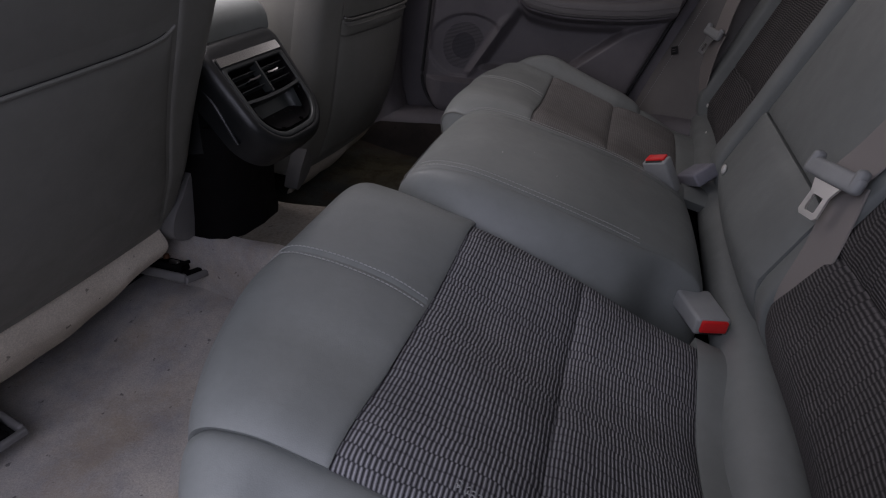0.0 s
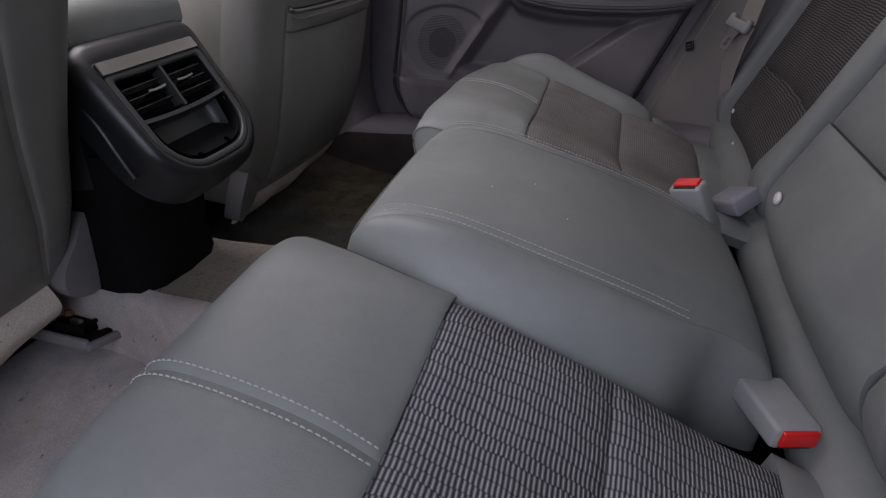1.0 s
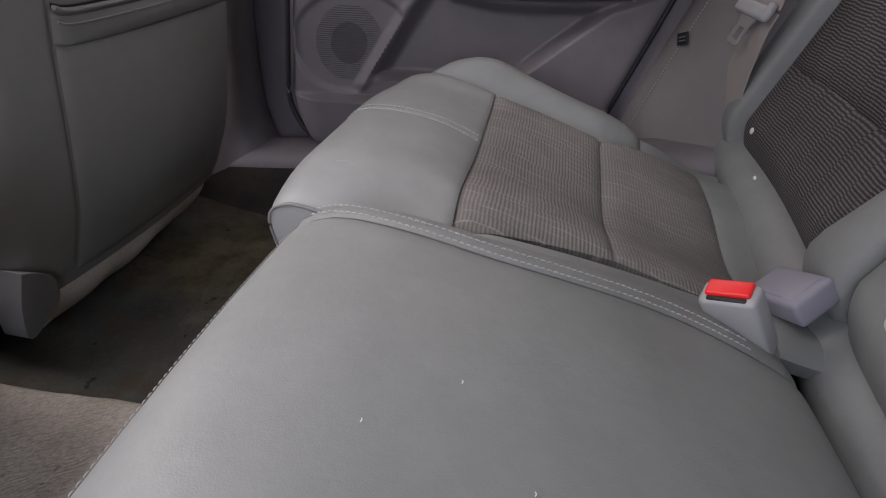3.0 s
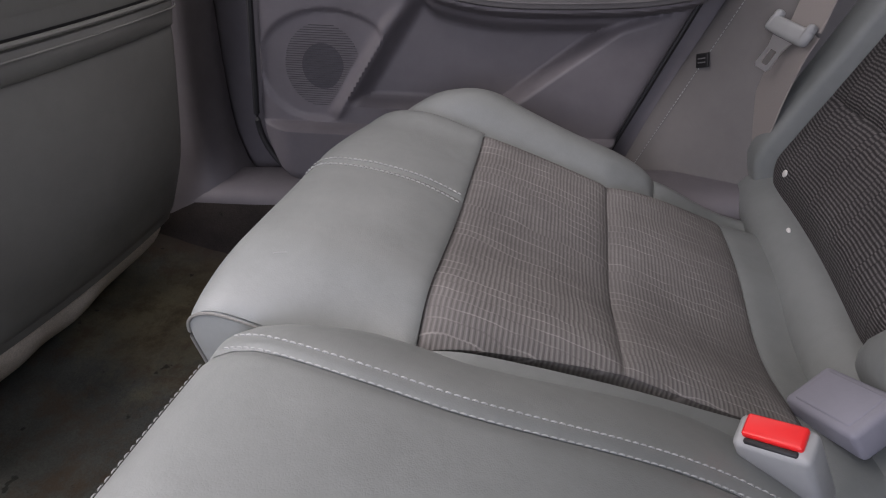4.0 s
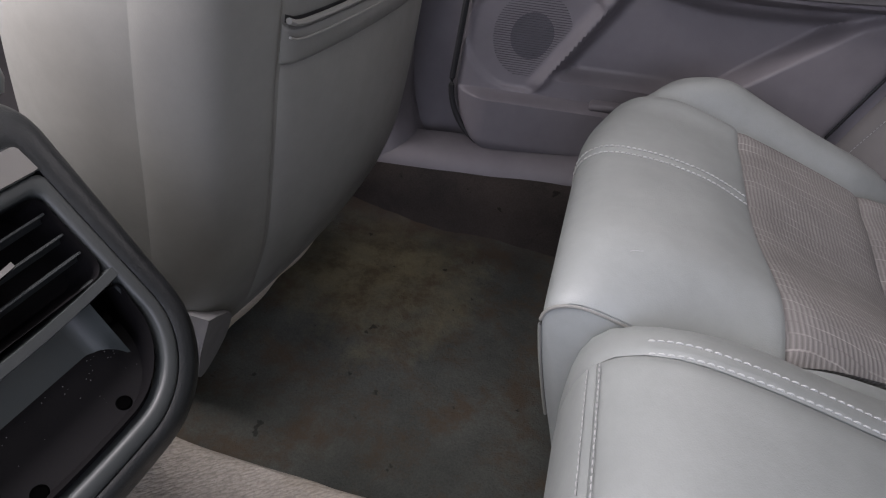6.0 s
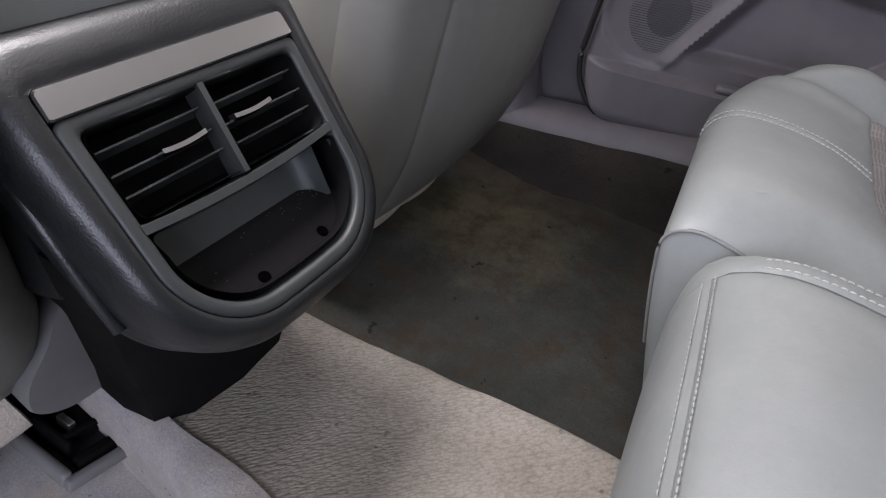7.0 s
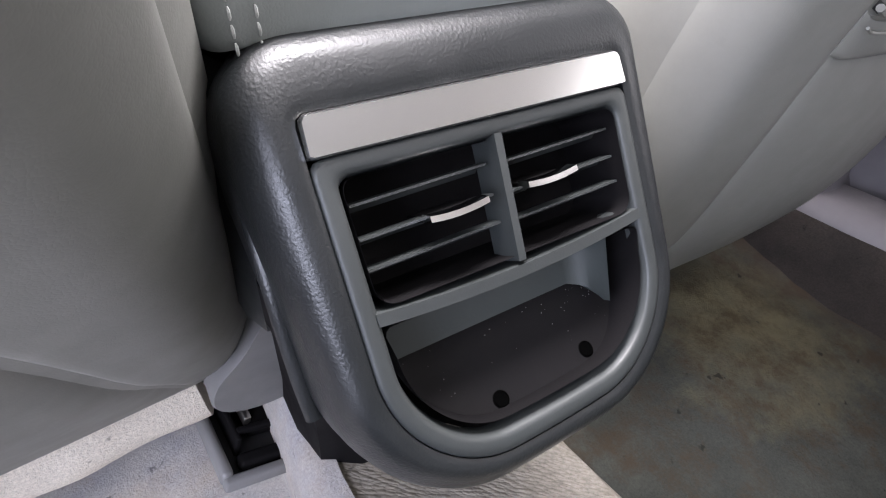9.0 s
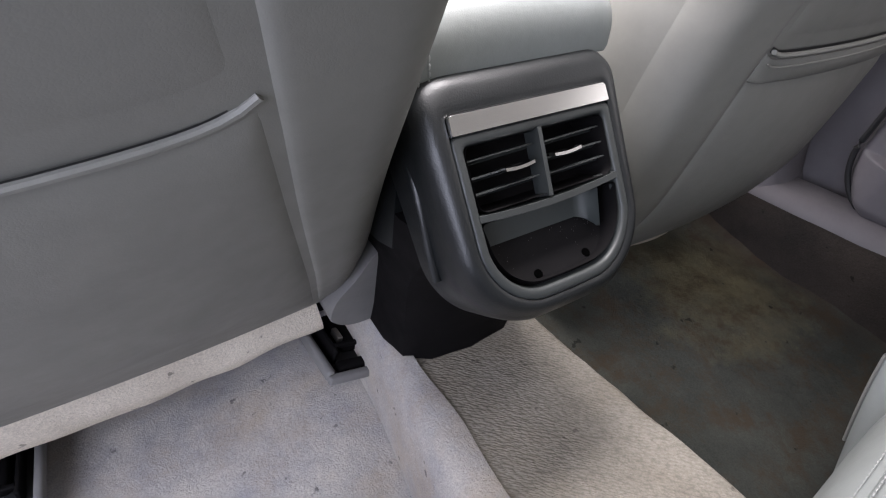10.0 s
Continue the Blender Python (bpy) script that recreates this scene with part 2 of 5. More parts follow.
def mesh(name, verts, faces, mat, parent=None, label="", smooth=True, kind=""):
    me = bpy.data.meshes.new(name)
    me.from_pydata([tuple(v) for v in verts], [], faces)
    me.materials.append(mat)
    bm = bmesh.new()
    bm.from_mesh(me)
    bmesh.ops.recalc_face_normals(bm, faces=bm.faces)
    bm.to_mesh(me)
    bm.free()
    for p in me.polygons:
        p.use_smooth = smooth
    if smooth:
        me.set_sharp_from_angle(angle=radians(42))
    ob = new(name, me)
    ob.parent = parent
    return tagged(ob, label, kind=kind)


def part(name, bm, mat, parent=None, label="", smooth=True, kind=""):
    me = bpy.data.meshes.new(name)
    bmesh.ops.recalc_face_normals(bm, faces=bm.faces)
    bm.to_mesh(me)
    bm.free()
    me.materials.append(mat)
    for p in me.polygons:
        p.use_smooth = smooth
    if smooth:
        me.set_sharp_from_angle(angle=radians(42))
    ob = new(name, me)
    ob.parent = parent
    return tagged(ob, label, kind=kind)


def settle(top, rows):
    """Move, turn and lean a finished thing or part in place: rows of a, b, c, shift for x, y and z."""
    m = Matrix([*rows, (0, 0, 0, 1)])
    for ob in [top, *top.children_recursive]:
        if ob.type == "MESH":
            ob.data.transform(m)
    return top


# how the front of the cabin and the parts of the bench lie in the car
FRONT_SET = ((1.0541, 0.0916, -0.0696, 0.0422), (-0.1786, 1.0382, -0.0956, -0.0410), (0.1685, 0.0267, 1.0656, 0.0413))
PAD_SET = ((1.0633, 0.0885, -0.0420, 0.0281), (-0.1781, 1.0753, -0.1236, -0.0233), (0.1735, 0.0196, 1.1209, 0.0157))
TUNNEL_SET = ((1.0590, 0.0792, -0.0580, 0.0384), (-0.1739, 1.0673, -0.1119, -0.0315), (0.1612, 0.0107, 1.0915, 0.0275))
FLOOR_SET = ((1.0844, 0.1082, -0.0783, 0.0521), (-0.1786, 1.0444, 0.0307, -0.0402), (0.1746, 0.0606, 1.0130, 0.0367))
NEAR_SEAT_SET = ((1.0650, 0.0776, -0.0481, 0.0278), (-0.1542, 1.0817, -0.1119, -0.0001), (0.1371, 0.0216, 1.0906, 0.0091))
FAR_SEAT_SET = ((1, 0.10, -0.081, 0.023), (0, 0.797, 0, 0.067), (0, 0.038, 0.92, 0.006))
BENCH_SET = ((0.990, 0.030, 0.0, -0.009), (-0.064, 1.030, -0.118, 0.057), (0.020, 0.030, 1.030, -0.013))
MID_SET = ((0.990, 0, 0, -0.020), (-0.064, 0.951, -0.118, 0.0505), (0.020, -0.030, 1.030, -0.022))
FAR_BENCH_SET = ((0.985, 0.0096, -0.0325, -0.002), (-0.0376, 1.0644, -0.0912, 0.0171), (0.0503, -0.0463, 1.0104, 0.0014))
BACK_SET = ((0.9958, 0.0309, -0.0009, -0.0119), (-0.0586, 1.0909, -0.1210, 0.0729), (0.0179, -0.0206, 1.0345, -0.0263))
SILL_SET = ((1, 0, 0, 0), (0, 1, 0, 0), (0.14, 0, 1, 0.04))


def smoothline(points, n):
    """n points, evenly spaced by length, on a smooth line through the points."""
    p = [np.array(q, float) for q in points]
    p = [2 * p[0] - p[1]] + p + [2 * p[-1] - p[-2]]
    fine = []
    for i in range(1, len(p) - 2):
        a, b, c, d = p[i - 1 : i + 3]
        for k in range(24):
            t = k / 24
            fine.append(0.5 * (2 * b + (c - a) * t + (2 * a - 5 * b + 4 * c - d) * t**2 + (3 * b - a - 3 * c + d) * t**3))
    fine.append(p[-2])
    fine = np.array(fine)
    s = np.r_[0, np.cumsum(np.linalg.norm(np.diff(fine, axis=0), axis=1))]
    want = np.linspace(0, s[-1], n)
    return np.stack([np.interp(want, s, fine[:, k]) for k in range(fine.shape[1])], 1)


def loft(rings, name, mat, parent=None, label="", caps=True, closed=True, smooth=True, kind=""):
    n = len(rings[0])
    verts = [v for r in rings for v in r]
    faces = []
    for i in range(len(rings) - 1):
        for j in range(n if closed else n - 1):
            k = (j + 1) % n
            faces.append((i * n + j, i * n + k, (i + 1) * n + k, (i + 1) * n + j))
    if caps and closed:
        faces.append(tuple(range(n))[::-1])
        faces.append(tuple(range((len(rings) - 1) * n, len(rings) * n)))
    return mesh(name, verts, faces, mat, parent, label, smooth, kind)


def tube(points, radius, name, mat, parent=None, label="", sides=8, flat=1.0, steps=0):
    """A round or flattened cord along a line."""
    pts = smoothline(points, steps) if steps else np.array(points, float)
    rings = []
    up = np.array([0.0, 0.0, 1.0])
    for i, p in enumerate(pts):
        d = pts[min(i + 1, len(pts) - 1)] - pts[max(i - 1, 0)]
        d = d / np.linalg.norm(d)
        a = np.cross(d, up)
        if np.linalg.norm(a) < 1e-3:
            a = np.cross(d, [1.0, 0, 0])
        a /= np.linalg.norm(a)
        b = np.cross(a, d)
        rings.append([p + radius * (math.cos(w) * a + flat * math.sin(w) * b) for w in np.linspace(0, 2 * math.pi, sides, endpoint=False)])
    return loft(rings, name, mat, parent, label)


def rounded_box(name, size, mat, parent=None, label="", bevel=0.004, m=None, taper=(1, 1), segs=3):
    """A box with rounded edges round its own middle; taper narrows its top."""
    bm = bmesh.new()
    bmesh.ops.create_cube(bm, size=1.0)
    for v in bm.verts:
        k = (v.co.z + 0.5)
        v.co.x *= size[0] * (1 + (taper[0] - 1) * k)
        v.co.y *= size[1] * (1 + (taper[1] - 1) * k)
        v.co.z *= size[2]
    bmesh.ops.bevel(bm, geom=bm.edges[:], offset=bevel, segments=segs, profile=0.5, affect="EDGES")
    if m is not None:
        bm.transform(m)
    return part(name, bm, mat, parent, label)


def edge_spaced(n):
    """Steps from 0 to 1, closer at both ends."""
    t = np.linspace(0, 1, n)
    return 0.35 * t + 0.65 * (0.5 - 0.5 * np.cos(math.pi * t))


def panel(name, f, lu, lv, mat, parent=None, label="", nu=26, nv=26, groove=0.006, width=0.007, thick=0.02, puff=0.0):
    """An upholstered panel over f(u, v): its edges roll down into the seams, and it has thickness."""
    us, vs = edge_spaced(nu), edge_spaced(nv)
    grid = np.array([[f(u, v) for v in vs] for u in us])
    du = np.gradient(grid, axis=0)
    dv = np.gradient(grid, axis=1)
    nrm = np.cross(du, dv)
    nrm /= np.linalg.norm(nrm, axis=2)[..., None] + 1e-12
    if float(np.mean(nrm @ np.array([-0.6, 0.0, 1.0]))) < 0:
        nrm = -nrm
    top, low = np.empty_like(grid), np.empty_like(grid)
    for i, u in enumerate(us):
        for j, v in enumerate(vs):
            du_, dv_ = min(u, 1 - u) * lu, min(v, 1 - v) * lv
            drop = groove * max(math.exp(-du_ / width), math.exp(-dv_ / width))
            lift = puff * math.sin(math.pi * u) * math.sin(math.pi * v)
            top[i, j] = grid[i, j] + nrm[i, j] * (lift - drop)
            low[i, j] = grid[i, j] - nrm[i, j] * thick
    verts = [tuple(p) for p in top.reshape(-1, 3)] + [tuple(p) for p in low.reshape(-1, 3)]
    faces, o = [], nu * nv
    for i in range(nu - 1):
        for j in range(nv - 1):
            a, b, c, d = i * nv + j, i * nv + j + 1, (i + 1) * nv + j + 1, (i + 1) * nv + j
            faces += [(a, b, c, d), (o + d, o + c, o + b, o + a)]
    rim = [j for j in range(nv)] + [i * nv + nv - 1 for i in range(1, nu)] + [(nu - 1) * nv + j for j in range(nv - 2, -1, -1)] + [i * nv for i in range(nu - 2, 0, -1)]
    for k in range(len(rim)):
        a, b = rim[k], rim[(k + 1) % len(rim)]
        faces.append((b, a, o + a, o + b))
    ob = mesh(name, verts, faces, mat, parent, label)
    return ob


def stitches(points, normal, parent, step=0.0050, length=0.0038, radius=0.0007, name="stitching", mat=None):
    """Short raised threads one after another along a line."""
    p = np.array(points, float)
    s = np.r_[0, np.cumsum(np.linalg.norm(np.diff(p, axis=0), axis=1))]
    n = int(s[-1] / step)
    verts, faces = [], []
    for k in range(n):
        ends = [np.array([np.interp(a, s, p[:, c]) for c in range(3)]) for a in (k * step, k * step + length)]
        d = ends[1] - ends[0]
        if np.linalg.norm(d) < 1e-6:
            continue
        d /= np.linalg.norm(d)
        up = np.array(normal, float)
        side = np.cross(d, up)
        side /= np.linalg.norm(side)
        up = np.cross(side, d)
        base = len(verts)
        for f, sc, dz in ((0.0, 0.5, -0.3), (0.25, 1.0, 1.0), (0.75, 1.0, 1.0), (1.0, 0.5, -0.3)):
            c = ends[0] * (1 - f) + ends[1] * f + up * radius * dz * 0.6
            for w in range(5):
                a = 2 * math.pi * w / 5
                verts.append(c + radius * sc * (math.cos(a) * side + math.sin(a) * up))
        for r in range(3):
            for w in range(5):
                a, b = base + r * 5 + w, base + r * 5 + (w + 1) % 5
                faces.append((a, b, b + 5, a + 5))
        faces += [tuple(base + w for w in range(4, -1, -1)), tuple(base + 15 + w for w in range(5))]
    return mesh(name, verts, faces, mat or THREAD, parent, "pale seam stitching")


# ---- structure: floor, tunnel, sill, shell ----
def box(name, lo, hi, mat, kind="structure", parent=None, label="", bevel=0.0):
    bm = bmesh.new()
    bmesh.ops.create_cube(bm, size=1.0)
    for v in bm.verts:
        v.co = Vector([lo[k] + (hi[k] - lo[k]) * (v.co[k] + 0.5) for k in range(3)])
    if bevel:
        bmesh.ops.bevel(bm, geom=bm.edges[:], offset=bevel, segments=3, profile=0.5, affect="EDGES")
    return part(name, bm, mat, parent, label, kind=kind)


def floor_sheet(name, y0, y1, x0, x1, mat, label, z0=0.0, dip=0.012, ny=40, nx=60, upto=None):
    """A carpet sheet that swells and sags a little and climbs at its sides."""
    rings = []
    for i in range(nx):
        x = x0 + (x1 - x0) * i / (nx - 1)
        row = []
        for j in range(ny):
            y = y0 + (y1 - y0) * j / (ny - 1)
            z = z0 + dip * noise.noise((x * 6, y * 6, 1.3)) + 0.004 * noise.noise((x * 25, y * 25, 2.3))
            if upto:
                z += upto(x, y)
            row.append((x, y, z))
        rings.append(row)
    verts = [v for r in rings for v in r]
    faces = [(i * ny + j, i * ny + j + 1, (i + 1) * ny + j + 1, (i + 1) * ny + j) for i in range(nx - 1) for j in range(ny - 1)]
    ob = mesh(name, verts, faces, mat, None, label, kind="structure")
    md = ob.modifiers.new("thickness", "SOLIDIFY")
    md.thickness, md.offset = 0.012, -1
    return ob


def ease(a, b, v):
    t = min(max((v - a) / (b - a), 0), 1)
    return t * t * (3 - 2 * t)


def near_rise(x, y):
    return 0.025 * ease(-0.24, -0.10, y) * ease(-0.30, -0.50, x) + 0.012 * ease(-0.3, -0.14, y)


settle(floor_sheet("floor_near", -0.80, -0.085, -0.95, 0.05, CARPET_NEAR, "worn grey-beige carpet on the near footwell floor", upto=near_rise), FLOOR_SET)
floor_sheet("floor_far", 0.085, 0.66, -0.95, 0.05, CARPET_FAR, "stained footwell carpet, bench shade in its dark base, lit middle in its yellow-brown patch",
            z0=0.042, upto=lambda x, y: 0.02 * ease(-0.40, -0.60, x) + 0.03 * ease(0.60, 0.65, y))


def tunnel():
    rings = []
    for i in range(70):
        x = -1.0 + 1.02 * i / 69
        half = 0.088 + 0.032 * ease(-0.45, -0.08, x)
        prof = [(-half - 0.012, 0.0), (-half - 0.008, 0.05), (-half - 0.002, 0.11), (-half + 0.006, 0.135), (-half + 0.02, 0.141), (0, 0.143), (half - 0.014, 0.141), (half - 0.004, 0.138), (half, 0.130), (half + 0.004, 0.08), (half + 0.006, 0.0)]
        ring = smoothline(prof, 60)
        rings.append([(x, y, z + (0.0015 * noise.noise((x * 30, y * 30, 0.7)) if z > 0.02 else -0.02)) for y, z in ring])
    return loft(rings, "tunnel_carpet", CARPET, None, "beige looped carpet over the raised centre tunnel", kind="structure")


settle(tunnel(), TUNNEL_SET)


def tunnel_side():
    """The smooth pale carpet that laps up the near flank of the tunnel."""
    rings = []
    for i in range(60):
        x = -0.95 + 0.90 * i / 59
        half = 0.088 + 0.032 * ease(-0.45, -0.08, x)
        w = 0.006 * noise.noise((x * 11, 3.1, 0.4))
        prof = [(-half - 0.016, -0.01), (-half - 0.012, 0.05), (-half - 0.005, 0.112), (-half + 0.005, 0.1385), (-half + 0.02, 0.1445), (-0.068 + w, 0.1462), (-0.062 + w, 0.1425), (-half + 0.02, 0.137), (-half, 0.10), (-half - 0.01, -0.01)]
        rings.append([(x, y, z + 0.0015 * noise.noise((x * 30, y * 30, 0.7))) for y, z in smoothline(prof, 40)])
    return loft(rings, "tunnel_side_carpet", CARPET_NEAR, None, "pale smooth carpet on the tunnel's flank", kind="structure")


settle(tunnel_side(), TUNNEL_SET)

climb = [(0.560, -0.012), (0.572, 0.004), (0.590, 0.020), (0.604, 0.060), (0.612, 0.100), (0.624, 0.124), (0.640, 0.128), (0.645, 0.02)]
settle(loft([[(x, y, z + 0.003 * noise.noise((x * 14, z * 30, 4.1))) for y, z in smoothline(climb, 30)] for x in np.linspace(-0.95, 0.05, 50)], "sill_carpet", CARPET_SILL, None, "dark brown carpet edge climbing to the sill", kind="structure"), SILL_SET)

# far sill: a moulded step between the carpet and the door
sill_prof = [(0.640, 0.02), (0.634, 0.10), (0.632, 0.132), (0.645, 0.150), (0.665, 0.157), (0.70, 0.157), (0.735, 0.15), (0.75, 0.12), (0.75, 0.0)]
sill = [[(x, y, z) for y, z in smoothline(sill_prof, 36)] for x in np.linspace(-1.1, 0.45, 24)]
settle(loft(sill, "sill_trim", TRIM, None, "grey moulded plastic door sill trim", kind="structure"), SILL_SET)

# B-pillar foot and inner pillar trim at the far side
rings = []
for z in np.linspace(0.10, 1.0, 22):
    sweep = 0.06 * math.exp(-(z - 0.10) / 0.05)
    x0, x1 = -0.62, -0.385 + 0.9 * sweep + 0.02 * max(0, z - 0.4)
    y0 = 0.655 - 0.5 * sweep + 0.01 * ease(0.15, 0.5, z)
    ring = smoothline([(x0, 0.76), (x0, y0 + 0.03), (x0 + 0.03, y0), (x0 + 0.5 * (x1 - x0), y0 - 0.004), (x1 - 0.035, y0 + 0.004), (x1 - 0.008, y0 + 0.02), (x1, y0 + 0.06), (x1 - 0.01, 0.76)], 34)
    rings.append([(x, y, z) for x, y in ring])
loft(rings, "pillar_trim", TRIM, None, "grey plastic trim of the door pillar", kind="structure")

# shell that closes the cabin
# the headliner is unseen, and the opening in it is added for the fills
for lo, hi in (((-1.6, -0.80), (-0.86, 0.80)), ((-0.06, -0.80), (1.1, 0.80)), ((-0.86, -0.80), (-0.06, -0.34)), ((-0.86, 0.34), (-0.06, 0.80))):
    box("ceiling", (*lo, 0.98), (*hi, 1.02), HEADLINER, label="pale unseen headliner round an added roof opening")
box("side_wall_far_front", (-1.6, 0.76, -0.30), (-0.62, 0.80, 0.58), TRIM)
box("side_wall_far_rear", (-0.62, 0.775, -0.30), (1.1, 0.80, 0.62), TRIM)
box("side_wall_far_upper", (0.36, 0.72, 0.62), (1.1, 0.80, 0.98), HEADLINER)
# unseen near wall and block, brought forward to keep door light off the backrest
box("side_wall_near_rear", (0.27, -0.80, -0.30), (1.1, -0.745, 0.979), TRIM)
box("wheel_arch_near", (0.10, -0.80, -0.30), (0.27, -0.748, 0.56), TRIM, bevel=0.02)
box("rear_bulkhead", (0.95, -0.742, -0.30), (1.0, 0.80, 0.70), TRIM)
box("parcel_shelf", (0.66, -0.742, 0.66), (0.949, 0.72, 0.70), TRIM)
box("dashboard", (-1.6, -0.78, 0.0), (-1.2, 0.755, 0.62), DARK)
box("floor_pan", (-1.6, -0.80, -0.34), (1.0, 0.80, -0.26), DARK)
box("sill_near", (-1.6, -0.86, -0.34), (1.0, -0.802, 0.0), TRIM, bevel=0.015)
box("ground", (-40, -40, -0.52), (40, 40, -0.50), GROUND, label="grey concrete ground around the car")


# ---- rear bench ----
OUT_PROFILE = [(0.470, 0.200), (0.435, 0.236), (0.365, 0.250), (0.28, 0.276), (0.20, 0.306), (0.12, 0.333), (0.055, 0.352), (-0.01, 0.367), (-0.052, 0.371), (-0.085, 0.366), (-0.103, 0.344), (-0.100, 0.302), (-0.089, 0.25), (-0.073, 0.19), (-0.056, 0.13), (-0.040, 0.08), (-0.025, 0.04)]
OUT_LINE = smoothline(OUT_PROFILE, 260)
MID_PROFILE = [(0.368, 0.200), (0.366, 0.235), (0.356, 0.268), (0.33, 0.292), (0.25, 0.325), (0.15, 0.356), (0.06, 0.376), (0.012, 0.380), (-0.023, 0.375), (-0.052, 0.357), (-0.065, 0.326), (-0.066, 0.285), (-0.060, 0.24), (-0.050, 0.18), (-0.039, 0.12), (-0.028, 0.07), (-0.018, 0.04)]
MID_LINE = smoothline(MID_PROFILE, 260)
MID_LEN = float(np.sum(np.linalg.norm(np.diff(MID_LINE, axis=0), axis=1)))


def along(line, x):
    """The share of the line's length at which its top side passes x."""
    top = line[: int(np.argmin(line[:, 0]))]
    return float(np.interp(-x, -top[:, 0], np.arange(len(top)))) / (len(line) - 1)


def at(line, s):
    k = min(max(s, 0), 1) * (len(line) - 1)
    i = min(int(k), len(line) - 2)
    return line[i] * (1 - k + i) + line[i + 1] * (k - i)


S_INS, S_MID = along(OUT_LINE, 0.055), along(OUT_LINE, 0.20)
S_REAR = along(OUT_LINE, 0.345)
S_NOSE = 0.735
FAR_SEAM = ((S_REAR, S_MID, S_INS, 0.60, S_NOSE), (0.565, 0.515, 0.518, 0.522, 0.524))


def bench(side):
    """The outer cushion's surface on one side (+1 far, -1 near): share s along the profile, |y|."""
    def f(s, ay):
        x, z = at(OUT_LINE, s)
        top = 1 - ease(0.52, 0.74, s)
        z -= 0.024 * top * math.exp(-(((ay - 0.345) / 0.085) ** 2)) * (0.12 + 0.88 * ease(0.0, 0.12, x))
        z += (0.022 if side > 0 else 0.010) * top * ease(0.47, 0.545, ay) * ease(0.36, 0.2, x)
        over = max(0, ay - 0.565)
        z -= 4.2 * over**2 * top + 0.25 * over * top
        bolster_part = ease(0.52, 0.56, ay) if side > 0 else 0.0
        x += 1.1 * max(0, ay - 0.40) ** 1.7 * ease(S_INS - 0.14 * bolster_part, S_INS + 0.16, s)
        if side > 0:
            # the far bolster stands off from the seat in a soft valley
            seam = float(np.interp(s, FAR_SEAM[0], FAR_SEAM[1]))
            z -= 0.014 * math.exp(-(((ay - seam - 0.004) / 0.016) ** 2)) * (0.35 + 0.65 * top)
            x += 0.016 * ease(seam - 0.005, seam + 0.03, ay) * ease(0.45, 0.62, s)
        else:
            x -= 0.020 * ease(0.50, 0.68, s)
        edge = max(0, 0.245 - ay)
        z -= 8.0 * edge**2 * top * (1 - 0.6 * ease(0.01, 0.10, x))
        return np.array([x, side * ay, z])
    return f


bench_cushion = thing("rear_bench_cushion", "grey leather rear bench cushion with ribbed cloth inserts", "car seat")


def lerp(a, b, t):
    return a + (b - a) * t


settled = set()


def settle_new(rows):
    """Settle the bench pieces built since the last call."""
    for piece in bench_cushion.children:
        if piece.name not in settled:
            settle(piece, rows)
            settled.add(piece.name)


